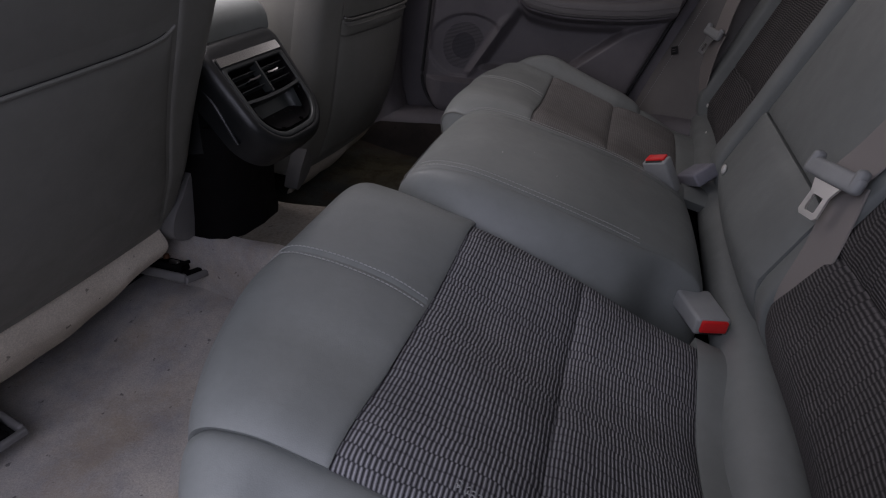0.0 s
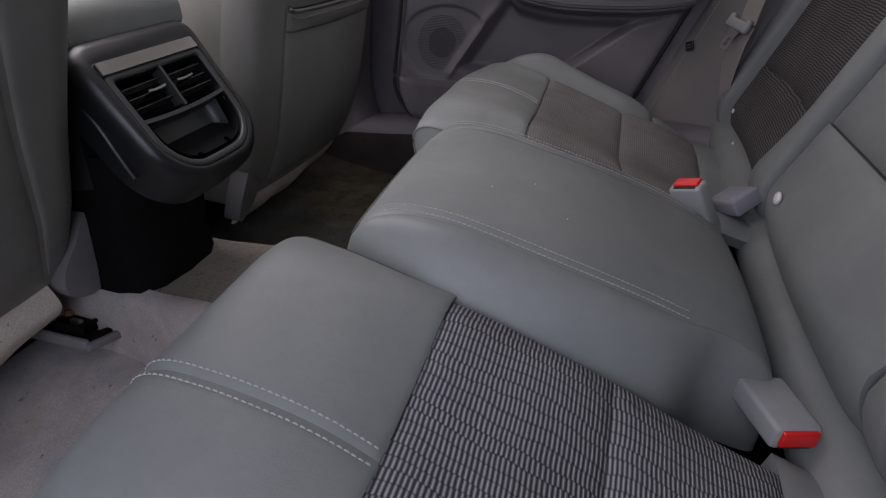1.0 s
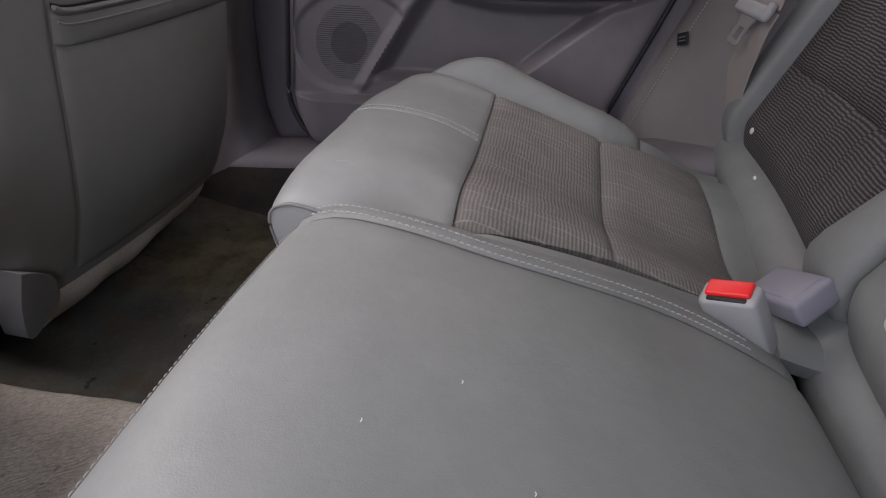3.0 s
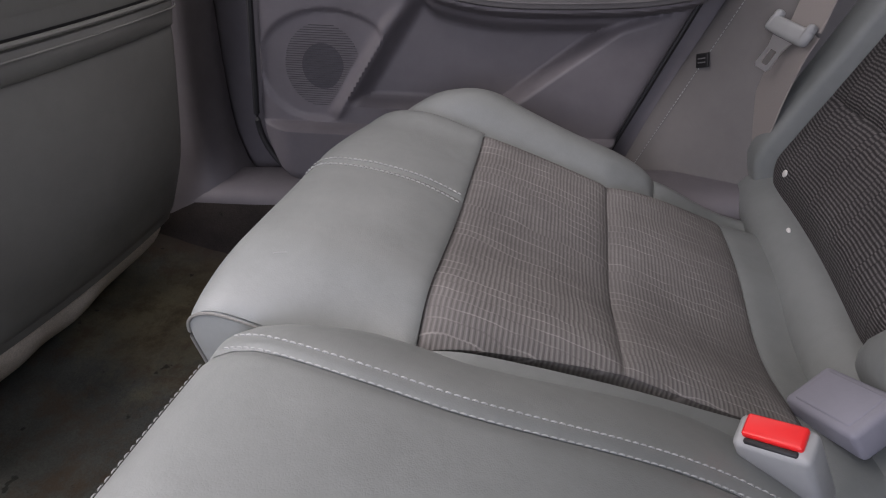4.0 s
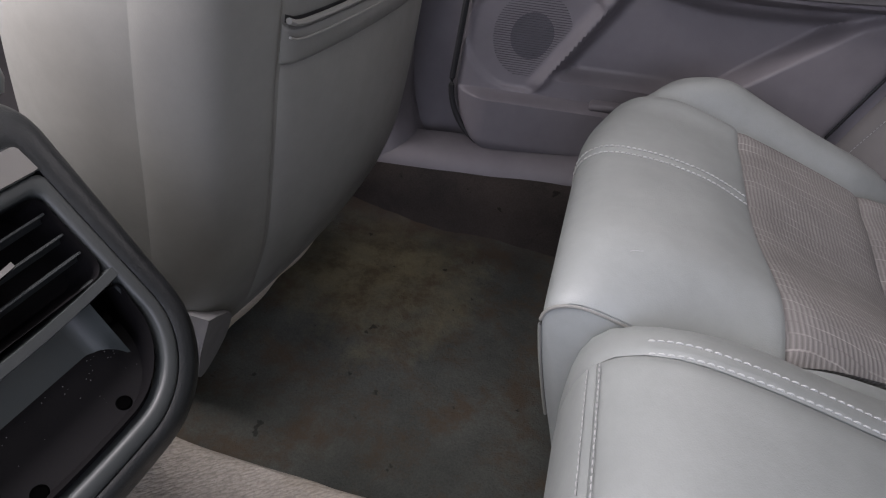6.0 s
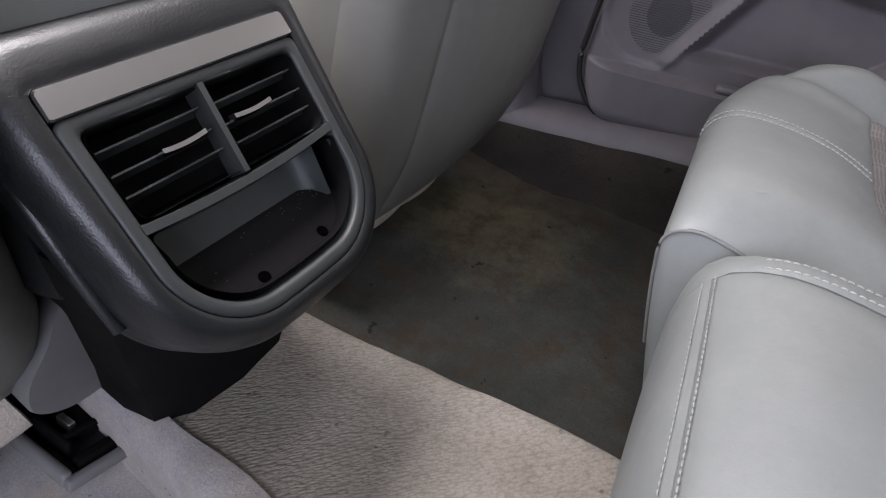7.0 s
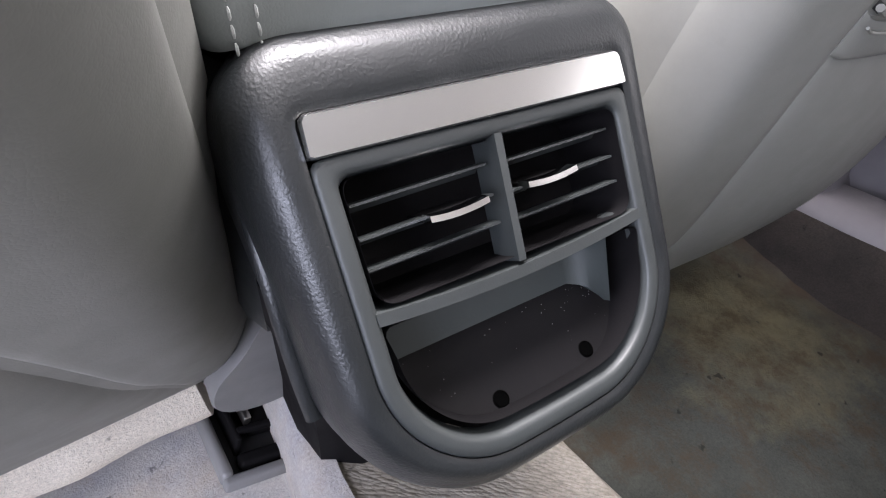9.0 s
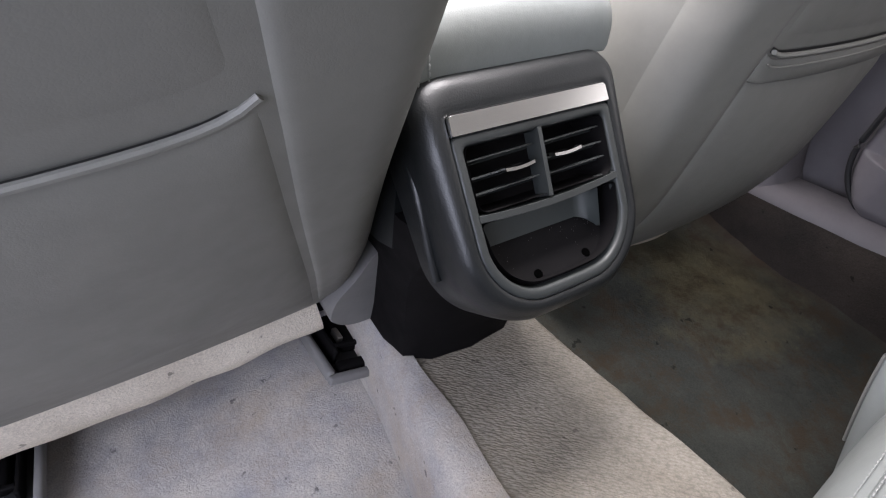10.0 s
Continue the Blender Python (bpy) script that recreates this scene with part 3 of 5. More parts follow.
def outer_cushion(side, edge, inner, cloth):
    """edge: the insert's outer edge at its front, its middle seam and its rear, and the front panel's at the nose."""
    f = bench(side)
    e_front, e_mid, e_rear, e_nose = edge
    i_nose, i_front, i_mid, i_rear = inner

    def region(s0, s1, y0, y1):
        """y0, y1: functions of the share u from front (0) to rear (1)."""
        return lambda u, v: f(lerp(s1, s0, u), lerp(y0(u), y1(u), v))

    s_bol = along(OUT_LINE, 0.265) if side > 0 else S_REAR - 0.02

    def edge_at(s):
        pts = ((S_REAR - 0.02, e_rear), (S_MID, e_mid), (S_INS, e_front), (S_NOSE, e_nose))
        return float(np.interp(s, [p[0] for p in pts], [p[1] for p in pts]))

    def bolster_inner(u):
        return edge_at(lerp(S_NOSE, s_bol, u))

    panel("seat_insert", region(S_MID, S_INS, lambda u: lerp(i_front, i_mid, u), lambda u: lerp(e_front, e_mid, u)), 0.155, 0.27, cloth, bench_cushion, "grey ribbed cloth insert", 34, 40, groove=0.0055, width=0.010, puff=0.004)
    panel("seat_insert", region(S_REAR, S_MID, lambda u: lerp(i_mid, i_rear, u), lambda u: lerp(e_mid, e_rear, u)), 0.15, 0.26, cloth, bench_cushion, "grey ribbed cloth insert", 34, 40, groove=0.0055, width=0.010, puff=0.004)
    panel("front_panel", region(S_INS, S_NOSE, lambda u: lerp(i_nose, i_front - 0.010, u), lambda u: 0.374), 0.27, 0.19, LEATHER, bench_cushion, "", 44, 26, groove=0.0022, width=0.004)
    panel("front_panel", region(S_INS, S_NOSE, lambda u: 0.374, lambda u: lerp(e_nose, e_front, u)), 0.27, 0.10, LEATHER, bench_cushion, "", 44, 22, groove=0.0022, width=0.004)
    panel("front_face", region(S_NOSE, 0.995, lambda u: i_nose, lambda u: 0.60), 0.2, 0.38, LEATHER, bench_cushion, "", 20, 40, groove=0.003)
    panel("outer_bolster", region(s_bol, S_NOSE, bolster_inner, lambda u: lerp(0.625, 0.678, ease(0, 0.5, u))), 0.5, 0.15, LEATHER, bench_cushion, "", 60, 26, thick=0.05, groove=0.008, width=0.012)
    if side > 0:
        panel("inner_edge", region(S_REAR, S_INS, lambda u: i_front - 0.010, lambda u: lerp(i_front, i_rear, u)), 0.3, 0.03, LEATHER, bench_cushion, "", 30, 8, groove=0.003)
    panel("rear_panel", region(0.01, S_REAR, lambda u: 0.19, lambda u: e_rear), 0.09, 0.3, LEATHER, bench_cushion, "", 18, 30, groove=0.004)
    panel("rear_corner", region(0.01, s_bol, lambda u: edge_at(lerp(s_bol, 0.01, u)), lambda u: 0.71), 0.09, 0.16, LEATHER, bench_cushion, "", 24, 20, groove=0.006, width=0.008)
    # inner cheek beside the middle seat: soft, bulging under the piped edge
    def cheek(u, v):
        q = lerp(S_INS - (0.05 if side > 0 else -0.01), 0.95, u)
        e = f(q, lerp(i_nose, i_front - 0.010, (S_NOSE - min(q, S_NOSE)) / (S_NOSE - S_INS)))
        foot = np.array([lerp(0.08, -0.05, u), e[1], 0.05])
        c = lerp(e + np.array([0.001, 0, -0.0012]), foot, v)
        return c + np.array([0, -side * 0.012 * math.sin(math.pi * min(1, 1.5 * v)), 0])

    verts = [cheek(u, v) for u in np.linspace(0, 1, 44) for v in np.linspace(0, 1, 14) ** 1.5]
    verts += [p + np.array([0.006, side * 0.02, -0.004]) for p in verts]
    o = 44 * 14
    faces = [(i * 14 + k, i * 14 + k + 1, (i + 1) * 14 + k + 1, (i + 1) * 14 + k) for i in range(43) for k in range(13)]
    faces += [(o + d, o + c, o + b, o + a) for a, b, c, d in faces]
    mesh("inner_cheek", verts, faces, LEATHER, bench_cushion)
    tube([f(q, lerp(i_nose, i_front - 0.010, (S_NOSE - min(q, S_NOSE)) / (S_NOSE - S_INS))) + np.array([0, 0, -0.0035]) for q in np.linspace(S_INS + 0.06, 0.80, 40)], 0.0014, "piping", LEATHER_BACK, bench_cushion, "grey leather edge piping")
    # seams with thread
    for off in (-0.0065, 0.0065):
        stitches([f(q, 0.374 + off) + np.array([-0.0004, 0, -0.0002]) for q in np.linspace(S_INS + 0.004, S_NOSE - 0.05, 60)], (0, 0, 1), bench_cushion)
    stitches([f(S_NOSE - 0.016, y) + np.array([-0.0015, 0, 0.0]) for y in np.linspace(0.40, e_nose - 0.02, 50)], (-1, 0, 0.3), bench_cushion)


outer_cushion(-1, (0.578, 0.570, 0.57, 0.592), (0.176, 0.212, 0.212, 0.216), CLOTH)
settle_new(BENCH_SET)
outer_cushion(1, (0.518, 0.515, 0.565, 0.524), (0.176, 0.184, 0.226, 0.240), CLOTH_WORN)
settle_new(FAR_BENCH_SET)


def mid_y(x, side):
    """The middle seat's seam lines."""
    if side < 0:
        return -0.158 + 0.018 * ease(0.10, 0.30, x) + 0.020 * ease(0.25, 0.32, x)
    return 0.130 - 0.008 * ease(-0.05, 0.05, x) + 0.026 * ease(0.08, 0.27, x)


def mid_edge(x, side):
    """Where the middle seat meets its neighbours."""
    if side < 0:
        return -0.180 - 0.036 * ease(-0.09, 0.05, x) + 0.022 * ease(0.12, 0.30, x) + 0.055 * ease(0.24, 0.31, x)
    return 0.182 + 0.008 * ease(-0.05, 0.05, x) + 0.044 * ease(0.08, 0.28, x)


def mid_top(s, v):
    x, z = at(MID_LINE, s)
    y = lerp(mid_y(x, -1), mid_y(x, 1), v)
    z += 0.006 * math.sin(math.pi * v) * (1 - ease(0.55, 0.75, s))
    return np.array([x, y, z])


def mid_side(side):
    def f(s, v):
        x, z = at(MID_LINE, s)
        y0 = mid_y(x, side)
        y1 = mid_edge(x, side)
        tuck = 1 + 0.022 / abs(y1 - y0)
        v *= tuck
        top = 1 - ease(0.55, 0.75, s)
        return np.array([x + 0.012 * v * v * (1 - top), lerp(y0, y1, v), z - ((0.046 if side < 0 else 0.030) * v**2.0) * top])
    return f


S_CROSS = along(MID_LINE, -0.058)
panel("centre_panel", lambda u, v: mid_top(lerp(S_CROSS, 0.02, u), v), 0.5, 0.27, LEATHER, bench_cushion, "", 60, 34, groove=0.0034, width=0.0055)
panel("centre_front_face", lambda u, v: mid_top(lerp(0.99, S_CROSS, u), v), 0.2, 0.27, LEATHER, bench_cushion, "", 26, 24, groove=0.0022, width=0.004)
for side in (-1, 1):
    g = mid_side(side)
    panel("centre_side_panel", lambda u, v: g(lerp(0.99, 0.02, u), v if side > 0 else 1 - v) if side > 0 else g(lerp(0.99, 0.02, u), 1 - v), 0.6, 0.06, LEATHER, bench_cushion, "", 60, 14, groove=0.0022, width=0.004)
    for off in (-0.006, 0.006):
        stitches([mid_top(s, 0.5) * np.array([1, 0, 1]) + np.array([0, mid_y(at(MID_LINE, s)[0], side) + off, -0.0006 - (0.0006 if off * side > 0 else 0)]) for s in np.linspace(along(MID_LINE, 0.26 if side < 0 else 0.30), S_CROSS - 0.035, 120)], (0, 0, 1), bench_cushion, radius=0.0006)

for off in (-0.0055, 0.0055):
    row = [mid_top(S_CROSS + off / MID_LEN, v) + np.array([-0.0002, 0, 0.0001]) for v in np.linspace(0.0, 1.0, 60)]
    stitches(row, (-0.8, 0, 0.5), bench_cushion, radius=0.00045, mat=THREAD_GREY)

settle_new(MID_SET)

# padded roll along the foot of the backrest
roll = []
for y in np.linspace(-0.70, 0.70, 60):
    end = ease(0.66, 0.70, abs(y))
    cx, cz = 0.414, 0.222
    roll.append([(cx + (0.044 - 0.02 * end) * math.cos(w), y, cz + (0.038 - 0.02 * end) * math.sin(w)) for w in np.linspace(0, 2 * math.pi, 20, endpoint=False)])
loft(roll, "rear_roll", LEATHER, bench_cushion)
core = [[(x, y, z) for x, z in ((0.40, 0.02), (0.40, 0.17), (0.2, 0.21), (0.05, 0.26), (0.0, 0.26), (-0.02, 0.22), (-0.01, 0.02))] for y in (-0.56, 0.53)]
loft(core, "foam_core", DARK, bench_cushion, "dark foam core under the upholstery", smooth=False)


settle_new(BENCH_SET)


# backrest
def back_x(z):
    return 0.386 + 0.30 * max(0, z - 0.33) + 6.0 * max(0, 0.33 - z) ** 2


backrest = thing("folding_rear_seat", "grey leather rear backrest with dark ribbed cloth inserts", "car seat")


def back_panel(name, y0, y1, z0, z1, mat, bulge=0.0, puff=0.0, label="", dish=0.0, nu=34, nv=24):
    def f(u, v):
        z = lerp(z0, z1, u)
        y = lerp(y0(z) if callable(y0) else y0, y1(z) if callable(y1) else y1, v)
        return np.array([back_x(z) + bulge + dish * math.sin(math.pi * v), y, z])
    return panel(name, f, abs(z1 - z0), 0.25, mat, backrest, label, nu, nv, puff=puff, groove=0.008, width=0.009, thick=0.05)


for side in (-1, 1):
    strip_in = 0.199 if side > 0 else 0.172
    inner_edge = (lambda z: 0.235 + 0.35 * max(0.0, 0.42 - z)) if side > 0 else (lambda z: -0.212)
    a, b = (inner_edge, 0.583) if side > 0 else (-0.545, inner_edge)
    back_panel("back_insert", a, b, 0.235, 0.412, CLOTH_BACK, 0.004, 0.004, "dark grey ribbed cloth insert", 0.012)
    back_panel("back_insert", a, b, 0.412, 0.60, CLOTH_BACK, 0.004, 0.004, "dark grey ribbed cloth insert", 0.012)
    back_panel("upper_panel", a, b, 0.60, 0.88, LEATHER, 0.002, 0.004, "", 0.01)
    a, b = (0.583, 0.640) if side > 0 else (-0.625, -0.545)
    back_panel("outer_bolster", a, b, 0.225, 0.88, LEATHER, -0.012 if side > 0 else -0.022, 0.008 if side > 0 else 0.012)
    a, b = (strip_in, inner_edge) if side > 0 else (inner_edge, -strip_in)
    back_panel("inner_bolster", a, b, 0.225, 0.88, LEATHER, -0.008 if side > 0 else 0.004, 0.010 if side > 0 else 0.004)
back_panel("armrest_panel", -0.168, 0.195, 0.240, 0.4270, LEATHER, -0.004, 0.010, "folded leather armrest lower panel")
back_panel("armrest_panel", -0.168, 0.195, 0.4275, 0.80, LEATHER, 0.000, 0.010, "folded leather armrest upper panel")
shell = [[(x, y, z) for x, z in ((0.46, 0.05), (0.44, 0.24), (0.44, 0.34), (0.62, 0.86), (0.72, 0.86), (0.60, 0.05))] for y in (-0.62, 0.62)]
loft(shell, "back_shell", DARK, backrest, "dark backrest core", smooth=False)
for y, z, r, dx in ((0.122, 0.344, 0.0085, 0.014), (0.246, 0.346, 0.0085, 0.004), (0.52, 0.335, 0.0045, 0.003), (0.469, 0.289, 0.0045, 0.004), (-0.50, 0.335, 0.0085, 0.004)):
    bm = bmesh.new()
    bmesh.ops.create_uvsphere(bm, u_segments=16, v_segments=8, radius=r)
    bm.transform(Matrix.Translation((back_x(z) - dx, y, z)) @ Matrix.Diagonal((0.45, 1, 1, 1)))
    part("popper", bm, POPPER, backrest, "round white plastic fixing stud")


settle(backrest, BACK_SET)


# ---- front seats ----
def front_seat(side, line, hw, y_in, y_out, pipe_z, label, slant=0.0, band=True):
    """A front seat's back as seen from behind: bolstered shell, map pocket with a piped rim, felt valance.
    line: (z, x) of the rear surface; y_in, y_out: the pocket panel's edges."""
    seat = thing("front_seat", label, "car seat", "front seats")
    yc = side * 0.375
    zs, xs = [p[0] for p in line], [p[1] for p in line]
    curve = smoothline([(z, x) for z, x in line], 90)

    def bx(z):
        return float(np.interp(z, curve[:, 0], curve[:, 1]))

    def shape(z, y):
        """Rear surface: bowed across, rolling round at both sides."""
        q = abs(y - yc) / hw
        roll_ = 0.055 * max(0, (q - 0.80) / 0.20) ** 2.6
        return bx(z) + 0.016 * (1 - q * q) - roll_

    rings = []
    for z in np.linspace(zs[0], zs[-1], 46):
        low = 1 - 0.10 * (1 - ease(zs[0], zs[0] + 0.10, z))
        w = hw * low
        rear = [(shape(z, yc + k * w), yc + k * w) for k in np.linspace(-1, 1, 31)]
        x = bx(z)
        front = [(x - 0.10, yc + w * 1.005), (x - 0.15, yc + 0.9 * w), (x - 0.15, yc - 0.9 * w), (x - 0.10, yc - w * 1.005)]
        rings.append([(a, b, z) for a, b in rear + front])
    loft(rings, "backrest_shell", LEATHER_BACK, seat)

    def back(z0, z1, a, b, name, off, mat=LEATHER_BACK, lab="", nu=30, nv=34, groove=0.006, bow=0.0):
        def f(u, v):
            y = lerp(a, b, v)
            z = lerp(z0 if not callable(z0) else z0(y), z1 if not callable(z1) else z1(y), u)
            # the inner seam slants outwards as it climbs
            near_in = max(0.0, 1 - abs(y - y_in) / (0.10 if abs(y - yc) < abs(y_in - yc) else 0.06))
            y += side * slant * (z - 0.30) * near_in
            return np.array([shape(z, y) + off + bow * math.sin(math.pi * u) * math.sin(math.pi * v), y, z])
        us, vs = edge_spaced(nu), edge_spaced(nv)
        verts, faces = [], []
        for u in us:
            for v in vs:
                p = f(u, v)
                d = min(min(u, 1 - u) * 0.25, min(v, 1 - v) * 0.38)
                p[0] -= groove * math.exp(-d / 0.008)
                verts.append(p)
        o = len(verts)
        verts += [p - np.array([0.012, 0, 0]) for p in verts]
        for i in range(nu - 1):
            for j in range(nv - 1):
                k = i * nv + j
                faces += [(k, k + 1, k + nv + 1, k + nv), (o + k + nv, o + k + nv + 1, o + k + 1, o + k)]
        rim = [j for j in range(nv)] + [i * nv + nv - 1 for i in range(1, nu)] + [(nu - 1) * nv + j for j in range(nv - 2, -1, -1)] + [i * nv for i in range(nu - 2, 0, -1)]
        for k in range(len(rim)):
            p, q = rim[k], rim[(k + 1) % len(rim)]
            faces.append((q, p, o + p, o + q))
        return mesh(name, verts, faces, mat, seat, lab)

    low_z = zs[0] + 0.012
    rim = yc - side * hw * 0.965
    back(low_z, zs[-1] - 0.03, y_in - side * 0.003, rim, "inner_bolster", 0.0030, groove=0.0048, nv=20)
    pocket = back(low_z, lambda y: pipe_z(y) - (0.034 if band else 0.003), y_in, y_out, "map_pocket", 0.0035, bow=0.010, groove=0.0045)
    if band:
        back(lambda y: pipe_z(y) - 0.036, lambda y: pipe_z(y) - 0.004, y_in, y_out, "pocket_band", 0.0045, nu=10, groove=0.0040, bow=0.004)
    back(lambda y: pipe_z(y) + 0.010, zs[-1] - 0.03, y_in, y_out, "upper_back_panel", 0.0010, groove=0.003)
    pipe = [(shape(pipe_z(y), y) + 0.0050, y, pipe_z(y)) for y in np.linspace(y_in, y_out, 40)]
    if not band:
        pipe = [(a - 0.0025, b, c) for a, b, c in pipe]
    pipe = [(a, b + side * slant * (c - 0.30) * max(0.0, 1 - abs(b - y_in) / 0.10), c) for a, b, c in pipe]
    tube(pipe, 0.0026 if band else 0.0021, "pocket_piping", LEATHER_BACK, pocket, "raised leather piping on the pocket rim")
    if band:
        tube([(shape(pipe_z(y) - 0.013, y) + 0.0072, y, pipe_z(y) - 0.013) for y in np.linspace(y_in, y_out, 40)], 0.0011, "pocket_seam", LEATHER_BACK, pocket)
    # black strip on the surface paints the shade inside the pocket's mouth
    dark = [[(shape(z, y) + 0.0015, y + side * slant * (z - 0.30) * max(0.0, 1 - abs(y - y_in) / 0.10), z) for z in np.linspace(pipe_z(y) - 0.002, pipe_z(y) + (0.0045 if band else 0.0032), 4)] for y in np.linspace(y_in, y_out, 30)]
    loft(dark + [], "pocket_opening", RUBBER, seat, "black strip painting the shade in the map pocket's gap", caps=False, closed=False)
    return seat, bx, shape


near_seat, near_bx, near_shape = front_seat(-1, [(0.185, -0.497), (0.205, -0.482), (0.25, -0.452), (0.30, -0.418), (0.36, -0.386), (0.42, -0.352), (0.50, -0.302), (0.60, -0.242), (0.80, -0.13)], 0.281, -0.1715, -0.575,
    lambda y: 0.497 - 0.05 * (abs(y) - 0.178) + 0.012 * math.exp(-(abs(y) - 0.1715) / 0.020), "grey leather front seat with a piped map pocket, leaning back", 0.12, False)
far_seat, far_bx, far_shape = front_seat(1, [(0.135, -0.455), (0.18, -0.436), (0.25, -0.410), (0.35, -0.388), (0.45, -0.368), (0.60, -0.33), (0.80, -0.26)], 0.252, 0.240, 0.600,
    lambda y: 0.468 - 0.03 * (abs(y) - 0.24) + 0.006 * math.exp(-(abs(y) - 0.24) / 0.010), "grey leather front seat with a piped map pocket, upright")


def valance(seat, y0, y1, top, low, name="felt_valance", fat=0.012):
    """A pale felt strip hanging from the seat's foot to the carpet."""
    rings = []
    for y in np.linspace(y0, y1, 40):
        t = top(y)
        b = low(y)
        w = 0.004 * noise.noise((0.3, y * 18, 0.2))
        line = smoothline([(t[0] - 0.012, t[1] + 0.02), (t[0] + 0.004, t[1]), (lerp(t[0], b[0], 0.5) + fat + w, lerp(t[1], b[1], 0.5)), (b[0] + w, b[1]), (b[0] - 0.012, b[1] - 0.002), (lerp(t[0], b[0], 0.5) - 0.008, lerp(t[1], b[1], 0.5)), (t[0] - 0.02, t[1] + 0.01)], 26)
        rings.append([(x, y, z) for x, z in line])
    return loft(rings, name, FLAP, seat, "pale felt strip along the seat's foot")


valance(near_seat, -0.62, -0.158, lambda y: (-0.496, 0.190), lambda y: (lerp(-0.525, -0.545, ease(-0.14, -0.40, y)), lerp(0.118, 0.078, ease(-0.13, -0.36, y))), fat=0.026)
valance(far_seat, 0.215, 0.575, lambda y: (-0.448 - 0.06 * max(0, y - 0.42), 0.143), lambda y: (-0.498 - 0.10 * max(0, y - 0.40), 0.058))
# grey base shells under the seats and the inner side covers
for seat, side, x0 in ((near_seat, -1, -0.56), (far_seat, 1, -0.53)):
    a, b = sorted((side * 0.15, side * 0.58))
    a, b = (a, b + 0.058) if side < 0 else (a, b)
    box("seat_base", (-0.95, a, 0.05), (x0 - 0.03, b, 0.30), DARK, "", seat, "dark underside of the seat", 0.02)


def rail_cover(seat, pts, depth):
    """A thin moulded plastic cover of the given outline in the plane of x = depth."""
    outline = smoothline(pts, 40)
    loft([[(depth(y, z) - 0.030, y, z) for y, z in outline], [(depth(y, z) - 0.003, y, z) for y, z in outline], [(depth(y, z), y * 0.97 + 0.03 * pts[0][0], z) for y, z in outline]], "rail_cover", GREY_MID, seat, "grey plastic seat rail cover")


rail_cover(near_seat, [(-0.094, 0.272), (-0.083, 0.228), (-0.076, 0.175), (-0.094, 0.150), (-0.130, 0.150), (-0.152, 0.172), (-0.146, 0.205), (-0.122, 0.236), (-0.104, 0.266), (-0.094, 0.272)], lambda y, z: -0.470 + 0.25 * (z - 0.17))
tube([(-0.500, -0.100, 0.215), (-0.498, -0.088, 0.212), (-0.500, -0.079, 0.195), (-0.506, -0.080, 0.180), (-0.512, -0.090, 0.178)], 0.0016, "wire_clip", CHROME, near_seat, "bent steel wire clip", steps=24)


settle(near_seat, NEAR_SEAT_SET)
settle(near_seat, ((1, 0, 0, 0), (0, 1, -0.065, 0.017), (0, 0, 1, 0)))
settle(far_seat, FAR_SEAT_SET)
rail_cover(far_seat, [(0.176, 0.208), (0.200, 0.192), (0.224, 0.168), (0.224, 0.135), (0.200, 0.108), (0.182, 0.112), (0.174, 0.160), (0.176, 0.208)], lambda y, z: -0.398 + 0.30 * (z - 0.16))


# ---- seat rails on the floor ----
def seat_rail(m, group="seat rails"):
    rail = thing("seat_rail", "black steel seat rail end in a carpet cut-out", "seat rail", group)
    for dy in (-0.041, 0.041):
        rounded_box("surround", (0.115, 0.010, 0.016), GREY_MID, rail, "grey plastic surround", 0.004, Matrix.Translation((-0.01, dy, 0.009)))
    rounded_box("surround", (0.010, 0.090, 0.012), GREY_MID, rail, "grey plastic surround", 0.003, Matrix.Translation((0.050, 0, 0.007)))
    rounded_box("tray", (0.11, 0.074, 0.006), RUBBER, rail, "black tray of the cut-out", 0.002, Matrix.Translation((-0.01, 0, 0.0)))
    for dy in (-0.024, 0.024):
        rounded_box("channel_wall", (0.085, 0.005, 0.024), DARK, rail, "blackened steel channel wall", 0.002, Matrix.Translation((-0.02, dy, 0.012)))
    rounded_box("slider", (0.06, 0.026, 0.016), DARK, rail, "greasy black slider", 0.005, Matrix.Translation((-0.020, 0.002, 0.012)))
    rounded_box("end_stop", (0.014, 0.056, 0.012), DARK, rail, "", 0.004, Matrix.Translation((0.034, 0, 0.008)))
    rounded_box("latch", (0.020, 0.007, 0.010), STEEL, rail, "worn steel latch", 0.0015, Matrix.Translation((-0.006, -0.010, 0.021)))
    rounded_box("lock_bar", (0.006, 0.046, 0.006), DARK, rail, "", 0.0015, Matrix.Translation((0.012, 0, 0.022)))
    bm = bmesh.new()
    bmesh.ops.create_cone(bm, cap_ends=True, segments=6, radius1=0.006, radius2=0.005, depth=0.008)
    bm.transform(Matrix.Translation((-0.040, 0.006, 0.024)))
    part("bolt", bm, RUST, rail, "rusty bolt head", smooth=False)
    rail.matrix_world = m
    return rail


rail_one = seat_rail(pose(-0.520, -0.068, 0.026, -14, -6, -4))
copy_thing(rail_one, pose(-0.588, -0.4445, -0.045, 0, -4, -12))

# ---- console ----
console = thing("centre_console", "black plastic centre console end with air vents and cubby", "console")
FACE_TOP = np.array([-0.372, 0.0, 0.437])
FACE_DOWN = np.array([0.56, 0.0, -0.828])
FACE_DOWN /= np.linalg.norm(FACE_DOWN)
FACE_OUT = np.array([0.828, 0.0, 0.56])
FACE_OUT /= np.linalg.norm(FACE_OUT)


def face(y, s, out=0.0):
    return FACE_TOP + FACE_DOWN * s + FACE_OUT * out + np.array([0, y, 0])


